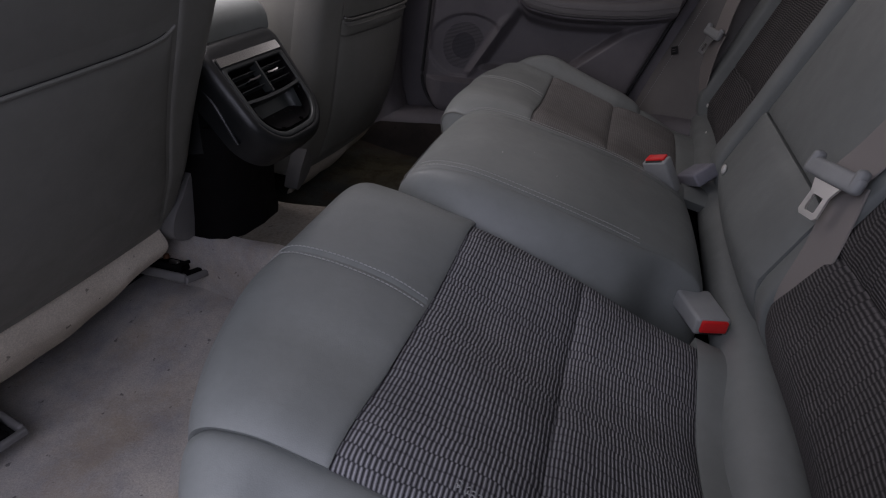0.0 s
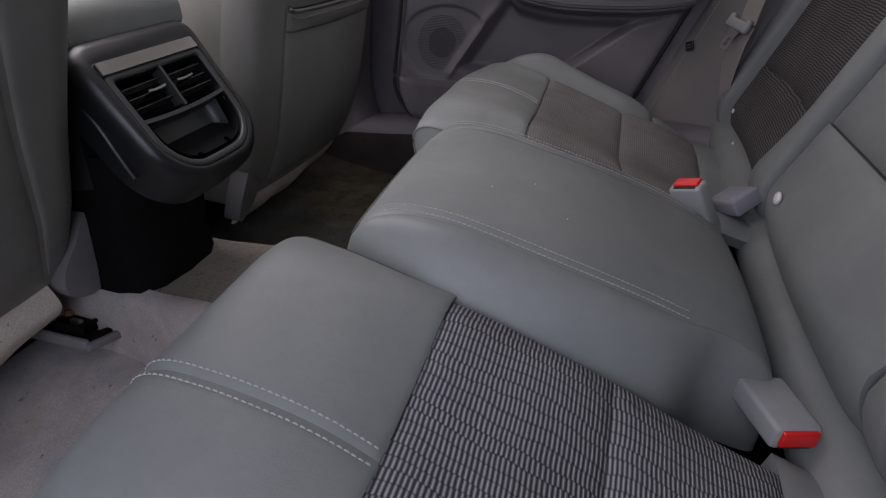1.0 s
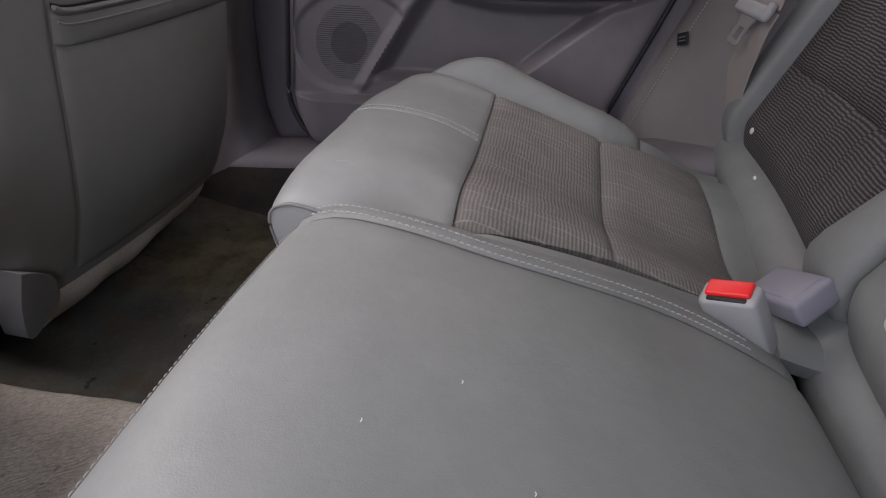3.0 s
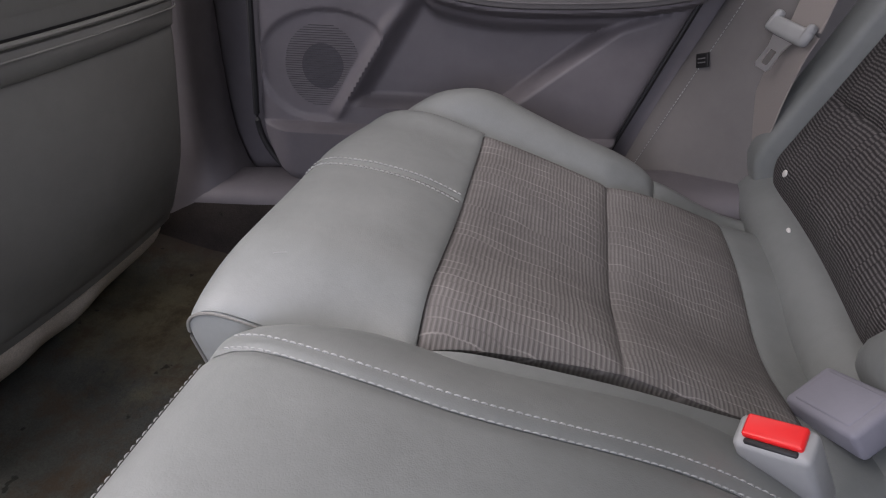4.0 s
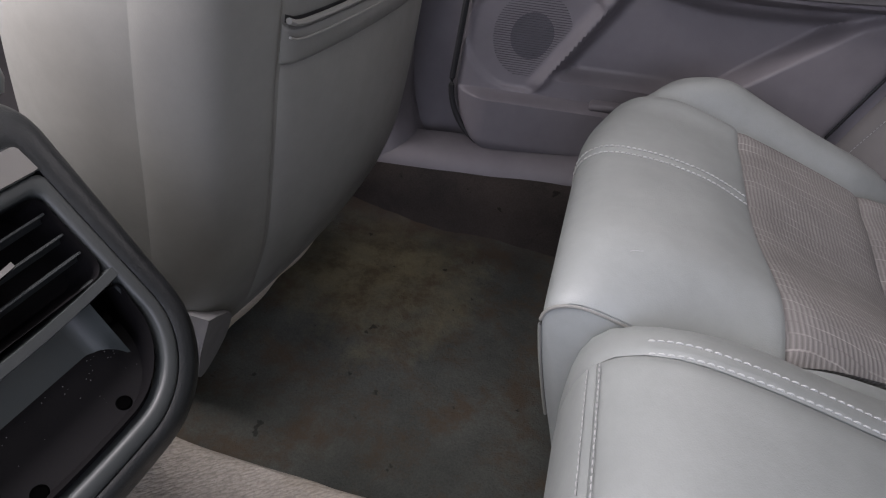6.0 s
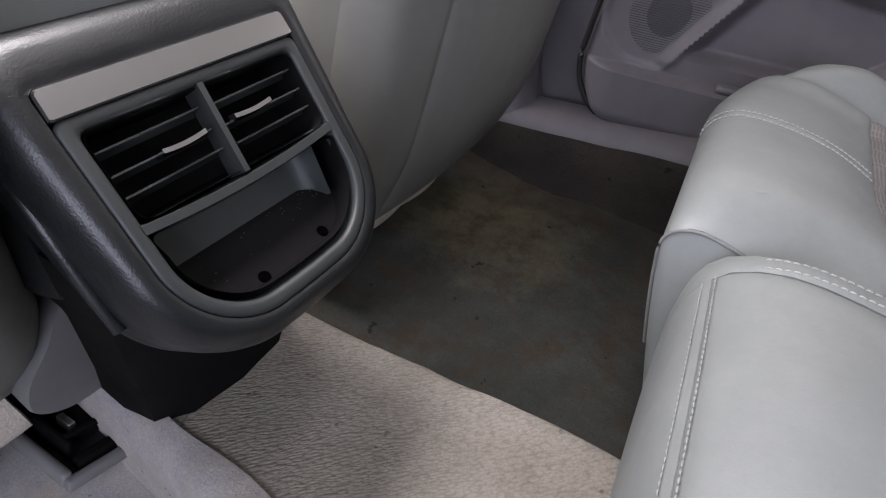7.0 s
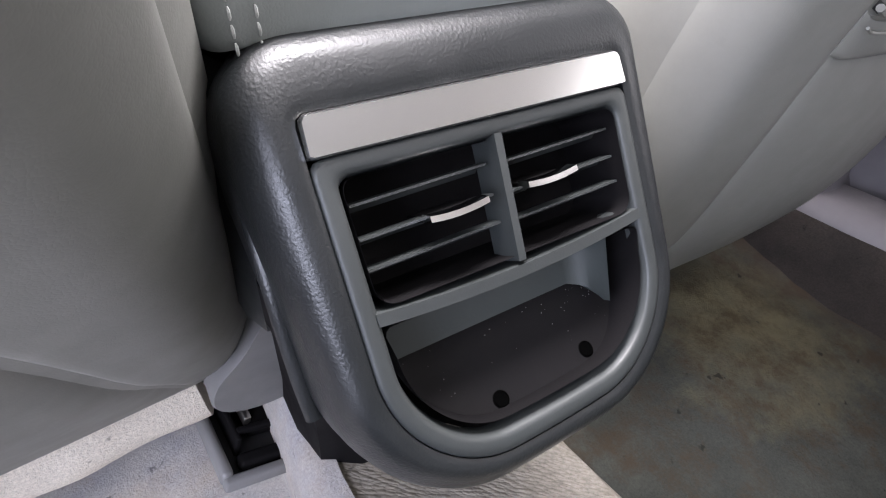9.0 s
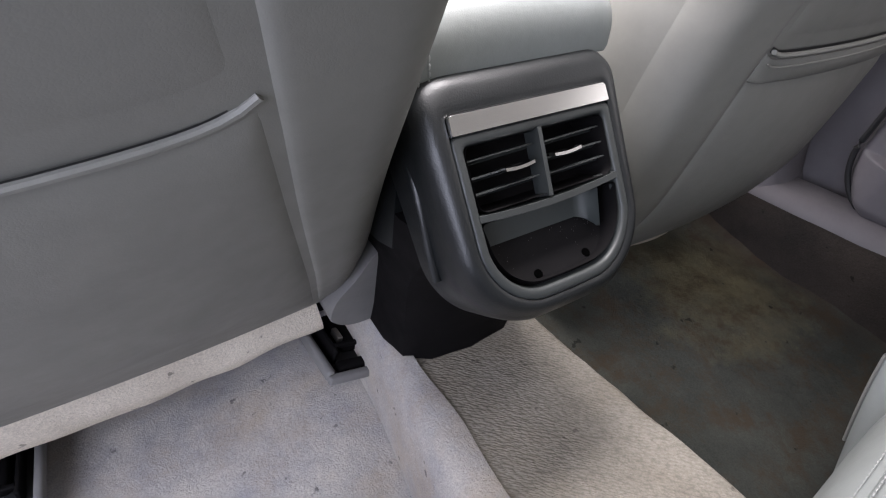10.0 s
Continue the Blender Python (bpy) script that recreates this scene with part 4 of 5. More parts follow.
def rounded_outline(w_top, w_low, s0, s1, r_top, r_low, n=168, bow=0.0):
    """A closed outline on the console's face, narrower or wider at its foot, with round corners."""
    pts = []
    for cy, cs, r, a0 in ((w_top, s0, r_top, 90), (w_low, s1, r_low, 0), (-w_low, s1, r_low, -90), (-w_top, s0, r_top, 180)):
        ix = cy - math.copysign(r, cy)
        iz = cs + r if cs == s0 else cs - r
        for k in range(25):
            a = radians(a0 - 90 * k / 24)
            pts.append((ix + r * math.cos(a), iz - r * math.sin(a)))
    p = np.array(pts + [pts[0]])
    d = np.r_[0, np.cumsum(np.linalg.norm(np.diff(p, axis=0), axis=1))]
    want = np.linspace(0, d[-1], n, endpoint=False)
    out = np.stack([np.interp(want, d, p[:, k]) for k in range(2)], 1)
    out[:, 1] += bow * (1 - (out[:, 0] / max(w_top, w_low)) ** 2) * ((out[:, 1] - s0) / (s1 - s0))
    return out


def ring_loft(name, steps, mat, label="", cap_last=False, parent=None):
    """Outlines with offsets out of the face, joined one after another."""
    rings = [[face(y, s, o) for y, s in outline] for outline, o in steps]
    n = len(rings[0])
    verts = [v for r in rings for v in r]
    faces = [(i * n + j, i * n + (j + 1) % n, (i + 1) * n + (j + 1) % n, (i + 1) * n + j) for i in range(len(rings) - 1) for j in range(n)]
    if cap_last:
        faces.append(tuple(range((len(rings) - 1) * n, len(rings) * n)))
    return mesh(name, verts, faces, mat, parent or console, label)


B_OUT = rounded_outline(0.0702, 0.0697, 0.0185, 0.1395, 0.004, 0.046, bow=0.004)
B_MID = rounded_outline(0.0675, 0.0668, 0.0210, 0.1362, 0.004, 0.043, bow=0.004)
B_IN = rounded_outline(0.0630, 0.0625, 0.0250, 0.1315, 0.005, 0.038, bow=0.004)
B_DEEP = rounded_outline(0.0618, 0.0610, 0.0262, 0.1300, 0.005, 0.036, bow=0.004)
ring_loft("bezel", [(B_OUT, -0.006), (B_OUT, 0.0004), (lerp(B_OUT, B_MID, 0.18), 0.0012), (lerp(B_OUT, B_MID, 0.5), 0.0017), (B_MID, 0.0019), (lerp(B_MID, B_IN, 0.5), 0.0018), (lerp(B_MID, B_IN, 0.85), 0.0013), (B_IN, 0.0004), (B_DEEP, -0.006)], BEZEL, "dark grey plastic bezel")

# the housing round the bezel: a fat rounded shroud
H_IN = rounded_outline(0.0706, 0.0701, 0.0032, 0.1400, 0.004, 0.0465, bow=0.004)
H_1 = rounded_outline(0.0745, 0.0737, -0.003, 0.1430, 0.010, 0.049, bow=0.004)
H_2 = rounded_outline(0.0840, 0.0808, -0.020, 0.1480, 0.020, 0.054, bow=0.005)
H_3 = rounded_outline(0.0905, 0.0860, -0.026, 0.1535, 0.026, 0.058, bow=0.006)
H_4 = rounded_outline(0.0925, 0.0875, -0.028, 0.1555, 0.028, 0.060, bow=0.006)
ring_loft("shroud", [(H_IN, -0.006), (H_IN, 0.0005), (lerp(H_IN, H_1, 0.5), 0.0014), (H_1, 0.0015), (lerp(H_1, H_2, 0.5), 0.0010), (H_2, -0.002), (lerp(H_2, H_3, 0.6), -0.0065), (H_3, -0.013), (lerp(H_3, H_4, 0.7), -0.022), (H_4, -0.034), (H_4, -0.062)], BLACK, "grained black plastic shroud")
top_rings = []
for x, z, h in ((-0.394, 0.446, 0.088), (-0.41, 0.446, 0.094), (-0.44, 0.446, 0.097), (-0.60, 0.446, 0.10), (-0.90, 0.44, 0.11)):
    top_rings.append([(x, -h, z - 0.012), (x, -h * 0.93, z - 0.002), (x, 0, z), (x, h * 0.93, z - 0.002), (x, h, z - 0.012), (x - 0.02, h, 0.30), (x - 0.02, 0, 0.29), (x - 0.02, -h, 0.30)])
loft(top_rings, "body", BLACK, console)
# slim ribs along both flanks
for side in (-1, 1):
    tube([(-0.385, side * 0.0865, 0.400), (-0.366, side * 0.0880, 0.375), (-0.350, side * 0.0880, 0.342), (-0.341, side * 0.0870, 0.322)], 0.0045, "flank_rib", BLACK, console, "slim moulded rib", sides=10, flat=0.7, steps=24)
# chrome bar
C_OUT = rounded_outline(0.0697, 0.0702, 0.0037, 0.0182, 0.003, 0.0006)
C_IN = rounded_outline(0.0689, 0.0695, 0.0045, 0.0176, 0.0026, 0.0005)
ring_loft("trim_bar", [(C_OUT, -0.004), (C_OUT, 0.0022), (C_IN, 0.0034)], SATIN, "satin metal trim bar", cap_last=True)
# vent cavity, crossbar, cubby
V_IN = rounded_outline(0.0617, 0.0612, 0.0262, 0.0715, 0.005, 0.008)
V_BACK = rounded_outline(0.058, 0.057, 0.026, 0.0690, 0.004, 0.006)
ring_loft("vent_cavity", [(V_IN, 0.0005), (V_IN, -0.006), (V_BACK, -0.030)], DARK, "black vent duct", cap_last=True)


def bar(name, a, b, half, deep, mat, out0, out1, label="", bow=0.0, tilt=0.0, parent=None, n=14):
    """A thin bar on the face from (y, s) a to b."""
    rings = []
    for k in np.linspace(0, 1, n):
        y, s = lerp(a[0], b[0], k), lerp(a[1], b[1], k) + bow * (1 - (2 * k - 1) ** 2)
        side = np.array([b[1] - a[1], -(b[0] - a[0])])
        side /= np.linalg.norm(side)
        ring = []
        for p, o in ((-half, lerp(out0, out1, 0.25)), (-half * 0.6, out1), (half * 0.6, out1), (half, lerp(out0, out1, 0.25)), (half + tilt, out0), (-half + tilt, out0)):
            ring.append(face(y + side[0] * p, s + side[1] * p, o))
        rings.append(ring)
    return loft(rings, name, mat, parent or console, label)


bar("crossbar", (-0.0635, 0.0745), (0.0635, 0.0735), 0.0038, 0.01, BEZEL, -0.012, 0.0018, "dark grey crossbar below the vents", bow=0.0035, n=24)
bar("divider", (0.001, 0.0245), (-0.0015, 0.0735), 0.0028, 0.02, BEZEL, -0.013, 0.0022, "upright divider between the vents")
for y0, y1 in ((-0.0600, -0.0035), (0.0050, 0.0600)):
    for k, s in enumerate((0.0345, 0.0465, 0.0575)):
        bar("vent_slat", (y0, s + 0.001), (y1, s), 0.0008, 0.02, BEZEL, -0.013, -0.0035, "", tilt=-0.002)
for y, s in ((-0.0235, 0.0470), (0.0200, 0.0460)):
    tab = bar("vent_tab", (y - 0.0125, s + 0.0002), (y + 0.0125, s - 0.0004), 0.0019, 0.01, CHROME, -0.002, 0.0048, "small chrome vent tab", bow=0.0010)
    bar("vent_tab_stem", (y - 0.0105, s + 0.0005), (y + 0.0105, s), 0.0016, 0.01, DARK, -0.020, -0.0010, "", parent=tab)
cub_in = rounded_outline(0.0618, 0.0600, 0.0785, 0.1265, 0.003, 0.036, bow=0.004)
cub_back = [(face(y, 0.0775, -0.0195), face(y, 0.0995, -0.0225)) for y in np.linspace(-0.060, 0.034, 14)]
turn = [(face(0.034 + 0.012 * math.sin(a), 0.0775, -0.0195 + 0.017 * (1 - math.cos(a))), face(0.034 + 0.012 * math.sin(a), 0.0995 + 0.010 * (1 - math.cos(a)), -0.0225 + 0.014 * (1 - math.cos(a)))) for a in np.linspace(0.1, math.pi / 2, 9)]
strip = cub_back + turn
loft([[a, lerp(a, b, 0.5), b, b - FACE_OUT * 0.004, a - FACE_OUT * 0.004] for a, b in strip], "cubby_back", GREEN_GREY, console, "grey-green rear wall of the cubby")
def cubby_depth(s):
    return lerp(-0.0225, -0.0060, (s - 0.0985) / 0.0355)


tray = rounded_outline(0.0622, 0.0614, 0.0975, 0.1308, 0.0005, 0.0362, bow=0.004)
tray = [(y, s, cubby_depth(s)) for y, s in tray]
loft([[face(y, s, o - 0.006) for y, s, o in tray], [face(y, s, o) for y, s, o in tray]], "cubby_floor", DARK, console, "dusty black cubby floor", smooth=False)
ring_loft("cubby_wall", [(cub_in, 0.0), (cub_in, -0.008), (rounded_outline(0.0605, 0.0575, 0.0785, 0.1260, 0.003, 0.036, bow=0.004), -0.026)], DARK, "black cubby side wall")
# the floor is solid: black discs paint the dark inside of two screw holes
for y, s in ((-0.0205, 0.1272), (0.0275, 0.1256)):
    o = cubby_depth(s)
    bm = bmesh.new()
    bmesh.ops.create_cone(bm, cap_ends=False, segments=20, radius1=0.0038, radius2=0.0029, depth=0.0008)
    bmesh.ops.create_circle(bm, cap_ends=True, segments=20, radius=0.0029)
    bm.transform(Matrix.Translation(face(y, s, o + 0.0004)) @ Vector(FACE_OUT - 0.465 * FACE_DOWN).to_track_quat("Z", "Y").to_matrix().to_4x4())
    part("screw_hole", bm, HOLE, console, "round black disc painting the shade in a screw hole")
rng = random.Random(5)
verts, faces = [], []
for k in range(44):
    y = rng.uniform(-0.055, 0.05)
    s = 0.1005 + 0.026 * rng.random() ** 2.2
    if k % 4 == 0:
        y, s = rng.gauss(0.040, 0.006), 0.1010 + 0.006 * rng.random()
    r = rng.uniform(0.00010, 0.00032)
    b0 = len(verts)
    for a in range(5):
        w = 2 * math.pi * a / 5 + rng.random()
        verts.append(face(y + r * math.cos(w), s + r * math.sin(w), cubby_depth(s) + 0.0001))
    verts.append(face(y, s, cubby_depth(s) + r * 0.9))
    faces += [(b0 + a, b0 + (a + 1) % 5, b0 + 5) for a in range(5)]
crumbs = mesh("dust_crumbs", verts, faces, GREY_MID, None, "pale dust crumbs lying in the console's black cubby", smooth=False)
tagged(crumbs, "pale dust crumbs lying in the console's black cubby", "dust", "", "stuff")
pedestal = [[(-0.62, -h, z), (-0.46 + dx, -h, z), (-0.425 + dx, -h * 0.92, z), (-0.408 + dx, -h * 0.6, z), (-0.402 + dx, 0, z), (-0.408 + dx, h * 0.6, z), (-0.425 + dx, h * 0.92, z), (-0.46 + dx, h, z), (-0.62, h, z)] for z, h, dx in ((0.125, 0.080, 0), (0.17, 0.078, 0.0), (0.25, 0.080, 0.012), (0.31, 0.088, 0.05), (0.34, 0.088, 0.06))]
loft(pedestal, "pedestal", DARK, console, "black plastic pedestal")

settle(console, FRONT_SET)
settle(crumbs, FRONT_SET)

# padded armrest lid on the console
pad = thing("console_armrest", "grey leather console armrest pad with twin stitched seams", "armrest")
PAD_REAR, PAD_LOW = -0.3835, 0.4475
rings = []
for k in range(15):
    # the rear edge rolls round in plan and in height
    a = math.pi / 2 * min(1, k / 11)
    x = PAD_REAR - 0.026 * (1 - math.cos(a)) if k <= 11 else PAD_REAR - (0.026, 0.06, 0.16, 0.38)[k - 11]
    h = 0.078 + 0.015 * math.sin(a) + 0.002 * max(0, k - 11) / 3
    top = PAD_LOW + 0.012 + 0.036 * math.sin(a) ** 0.9 + (0.0015 * (k - 11) if k > 11 else 0)
    low = PAD_LOW + 0.005 * (1 - math.sin(a))
    r = min(0.022, (top - low) * 0.48)
    prof = [(-h + r * 0.2, low), (-h, low + r * 0.35)]
    prof += [(-h + r * (1 - math.cos(w)), top - r * (1 - math.sin(w))) for w in np.linspace(0.1, math.pi / 2, 9)]
    prof += [(lerp(-h + r, 0, w), top + 0.002 * math.sin(w * math.pi / 2)) for w in (0.35, 0.7, 1.0)]
    prof += [(-y, z) for y, z in prof[-2::-1]]
    rings.append([(x, y, z) for y, z in prof])
loft(rings, "cushion", LEATHER, pad)
for off in (-0.0800, -0.0725):
    line = [(PAD_REAR + 0.001, off, PAD_LOW + 0.002)]
    for k in range(0, 15):
        a = math.pi / 2 * min(1, k / 11)
        x = PAD_REAR - 0.026 * (1 - math.cos(a)) if k <= 11 else PAD_REAR - (0.026, 0.06, 0.16, 0.38)[k - 11]
        h = 0.078 + 0.015 * math.sin(a)
        top = PAD_LOW + 0.012 + 0.036 * math.sin(a) ** 0.9 + (0.0015 * (k - 11) if k > 11 else 0)
        if h + off > 0.004:
            r = min(0.022, (top - PAD_LOW) * 0.48)
            dy = max(0.0, (r - (h + off)) / r)
            line.append((x + 0.0010, off, top - r * (1 - math.sqrt(max(0.0, 1 - dy * dy))) + 0.0010))
    stitches(smoothline(line, 60), (0.3, 0, 1), pad, radius=0.0006, step=0.0050)
settle(pad, PAD_SET)


# ---- far door ----
door = tagged(thing("car_door", "grey moulded rear door trim with speaker and leather armrest, closed", "car door"))


ARM_LINE = smoothline([(-0.16, 0.53), (-0.127, 0.480), (-0.10, 0.455), (-0.07, 0.441), (0.025, 0.430), (0.19, 0.436), (0.29, 0.452), (0.34, 0.462)], 160)


def arm_low(x):
    return float(np.interp(x, ARM_LINE[:, 0], ARM_LINE[:, 1]))


def door_y(x, z):
    y = 0.722
    up = ease(arm_low(x) - 0.004, arm_low(x) + 0.016, z) * (1 - ease(0.500, 0.56, z))
    up *= ease(-0.16, -0.10, x)
    ridge = lerp(-0.238, -0.142, (z - 0.276) / 0.15)
    slash = float(np.interp(x, [0.02, 0.071, 0.189, 0.295, 0.34], [0.298, 0.338, 0.428, 0.462, 0.475]))
    in_recess = ease(ridge + 0.002, ridge + 0.035, x) * (1 - ease(arm_low(x) - 0.030, arm_low(x) - 0.004, z)) * ease(0.268, 0.274, z)
    in_recess *= ease(slash - 0.004, slash + 0.010, z)
    y += 0.030 * in_recess
    lens = ((x + 0.245) / 0.112) ** 2 + ((z - 0.348) / 0.080) ** 2
    on_speaker = (1 - ease(0.92, 1.06, lens)) * (1 - ease(ridge - 0.004, ridge + 0.006, x)) * ease(0.270, 0.278, z)
    y += 0.006 * on_speaker
    y -= 0.010 * math.exp(-(((x - ridge) / 0.012) ** 2)) * ease(0.27, 0.29, z) * (1 - ease(0.41, 0.44, z))
    y -= 0.028 * (1 - ease(0.262, 0.270, z)) * ease(-0.37, -0.30, x) * (1 - 0.5 * ease(0.20, 0.165, z))
    y -= 0.012 * (1 - ease(slash - 0.012, slash, z)) * ease(0.0, 0.06, x) * ease(0.262, 0.27, z)
    y -= 0.050 * up
    return y


def door_front(z):
    if z < 0.275:
        return -0.255 - math.sqrt(max(0.0, 0.108**2 - (0.275 - z) ** 2))
    return -0.363 + 0.06 * (z - 0.275)


def door_rear(z):
    return 0.232 + 0.37 * (z - 0.306)


zs = np.concatenate([np.linspace(0.168, 0.26, 24), np.linspace(0.262, 0.276, 12), np.linspace(0.28, 0.60, 90)])
us = np.linspace(0, 1, 170)
rows = []
for z in zs:
    a, b = door_front(z), door_rear(z)
    rows.append([(lerp(a, b, u), door_y(lerp(a, b, u), z) + 0.012 * math.exp(-min(u, 1 - u) * 0.6 / 0.006) + 0.012 * math.exp(-(z - 0.168) / 0.006), z) for u in us])
verts = [v for r in rows for v in r]
nv = len(us)
faces = [(i * nv + j, i * nv + j + 1, (i + 1) * nv + j + 1, (i + 1) * nv + j) for i in range(len(rows) - 1) for j in range(nv - 1)]
trim_ob = mesh("door_trim", verts, faces, TRIM, door, "grey moulded plastic door trim")
md = trim_ob.modifiers.new("thickness", "SOLIDIFY")
md.thickness, md.offset = 0.006, 1
box("door_shell", (-0.345, 0.757, 0.20), (0.30, 0.774, 0.60), RUBBER, "", door, "dark door shell behind the trim")
# leather armrest pad with two raised seams
rings = []
for x in np.linspace(-0.128, 0.292, 60):
    z0 = arm_low(x) + 0.020
    h = 0.040 * ease(-0.13, -0.09, x) * (0.8 + 0.2 * ease(0.30, 0.25, x)) + 0.002
    y0 = door_y(x, z0 + 0.008)
    prof = [(y0 + 0.02, z0 - 0.002), (y0 - 0.004, z0), (y0 - 0.008, z0 + h * 0.35), (y0 - 0.004, z0 + h * 0.8), (y0 + 0.015, z0 + h), (y0 + 0.05, z0 + h + 0.006), (y0 + 0.05, z0)]
    rings.append([(x, y, z) for y, z in smoothline(prof, 26)])
door_pad = loft(rings, "armrest_pad", LEATHER_DOOR, door, "padded leather armrest")
for k in (0.010, 0.021):
    tube([(x, door_y(x, arm_low(x) + 0.028) - 0.0075, arm_low(x) + 0.018 + k * (ease(-0.13, -0.08, x))) for x in np.linspace(-0.118, 0.288, 50)], 0.0016, "armrest_seam", LEATHER_DOOR, door_pad, "raised armrest seam")
# speaker grille: a dished disc with rows of small ribs
bm = bmesh.new()
n = 40
cx, cz, r = -0.256, 0.350, 0.066
prev = None
for ring_k, (rr, dy) in enumerate(((1.0, 0.0015), (0.96, -0.002), (0.90, -0.0015), (0.5, -0.003), (0.02, -0.0035))):
    cur = [bm.verts.new((cx + r * rr * math.cos(a), 0.731 + dy, cz + 0.98 * r * rr * math.sin(a))) for a in np.linspace(0, 2 * math.pi, n, endpoint=False)]
    if prev:
        for k in range(n):
            bm.faces.new((prev[k], prev[(k + 1) % n], cur[(k + 1) % n], cur[k]))
    prev = cur
bm.faces.new(prev)
grille = part("speaker_grille", bm, TRIM_DARK, door, "dark round perforated speaker grille")
verts, faces = [], []
for k in range(-18, 19):
    z = cz + k * 0.0033
    half = math.sqrt(max(0, (0.90 * r) ** 2 - (z - cz) ** 2))
    if half < 0.006:
        continue
    b0 = len(verts)
    for x in (cx - half, cx + half):
        for dz, dy in ((-0.0008, 0.0), (0.0, -0.0014), (0.0008, 0.0)):
            verts.append((x, 0.7285 + dy, z + dz))
    faces += [(b0, b0 + 1, b0 + 4, b0 + 3), (b0 + 1, b0 + 2, b0 + 5, b0 + 4), (b0 + 2, b0, b0 + 3, b0 + 5), (b0, b0 + 2, b0 + 1), (b0 + 3, b0 + 4, b0 + 5)]
mesh("grille_ribs", verts, faces, TRIM_DARK, grille, "fine ribs of the speaker grille", smooth=False)
# dark rubber seal round the door, thickened to paint the shade of its gap
seal = [(door_front(z) - 0.006, 0.724, z) for z in np.linspace(0.60, 0.18, 40)] + [(x, 0.724, 0.158) for x in np.linspace(-0.25, 0.20, 20)] + [(door_rear(z) + 0.004, 0.728, z) for z in np.linspace(0.17, 0.60, 30)]
tube(seal, 0.0048, "seal", RUBBER, door, "black rubber door seal, thickened to paint the dark door gap")
# things lying in the pocket: a folded pale cloth edge
rounded_box("pocket_insert", (0.06, 0.022, 0.012), TRIM, door, "moulded lip in the door pocket", 0.0055, pose(-0.115, 0.713, 0.270, 0, 0, 0), segs=5)

settle(door, ((0.9, 0, 0, 0.022), (0.105, 1, 0, 0.003), (0.03, 0, 1, -0.008)))

# ---- side bolster, belts and buckles ----
bolster = thing("side_bolster", "grey leather side bolster beside the backrest with a small dark tag", "seat bolster")


def side_f(u, v):
    z = lerp(0.185, 0.86, u)
    a = np.array([0.234 + 0.37 * (z - 0.29), 0.720, z])
    b = np.array([0.430 + 0.28 * (z - 0.29), 0.606, z])
    p = lerp(a, b, v)
    p[0] -= 0.020 * math.sin(math.pi * min(1, v * 1.0)) * 1.0
    return p


panel("bolster_skin", side_f, 0.6, 0.17, LEATHER_SIDE, bolster, "", 40, 24, thick=0.04, groove=0.006)
stitches([side_f(u, 0.16) + np.array([-0.001, -0.001, 0]) for u in np.linspace(0.02, 0.95, 60)], (-1, -0.6, 0), bolster)
tag_m = Matrix.Translation(side_f((0.400 - 0.185) / 0.675, 0.16) + np.array([-0.004, -0.004, 0])) @ Euler((radians(0), radians(-20), radians(-55))).to_matrix().to_4x4()
tag = rounded_box("tag", (0.019, 0.004, 0.018), RUBBER, bolster, "small dark fabric tag", 0.0012, tag_m)
for k in range(2):
    rounded_box("tag_mark", (0.012, 0.001, 0.0016), GREY_MID, tag, "pale unreadable mark", 0.0003, tag_m @ Matrix.Translation((0, -0.0022, -0.0025 + 0.005 * k)), segs=1)


settle(bolster, ((0.9937, -0.0052, -0.0267, 0.0281), (-0.0471, 1.0787, -0.0792, 0.0327), (0.0532, -0.0415, 1.0439, -0.0137)))


def strap(belt, pts, width, across, name="webbing", n=50, thick=0.0013):
    """Flat webbing along a line; across: the direction of its width at both ends."""
    line = smoothline(pts, n)
    rings = []
    for i, p in enumerate(line):
        t = i / (n - 1)
        w = lerp(np.array(across[0], float), np.array(across[1], float), t)
        d = line[min(i + 1, n - 1)] - line[max(i - 1, 0)]
        w = w - d * (w @ d) / (d @ d)
        w /= np.linalg.norm(w)
        nn = np.cross(d / np.linalg.norm(d), w)
        h = width / 2
        rings.append([p + w * a + nn * b for a, b in ((-h, 0), (-h * 0.95, thick), (0, thick), (h * 0.95, thick), (h, 0), (h * 0.95, -thick), (0, -thick), (-h * 0.95, -thick))])
    return loft(rings, name, WEB, belt, "grey-brown woven belt webbing")


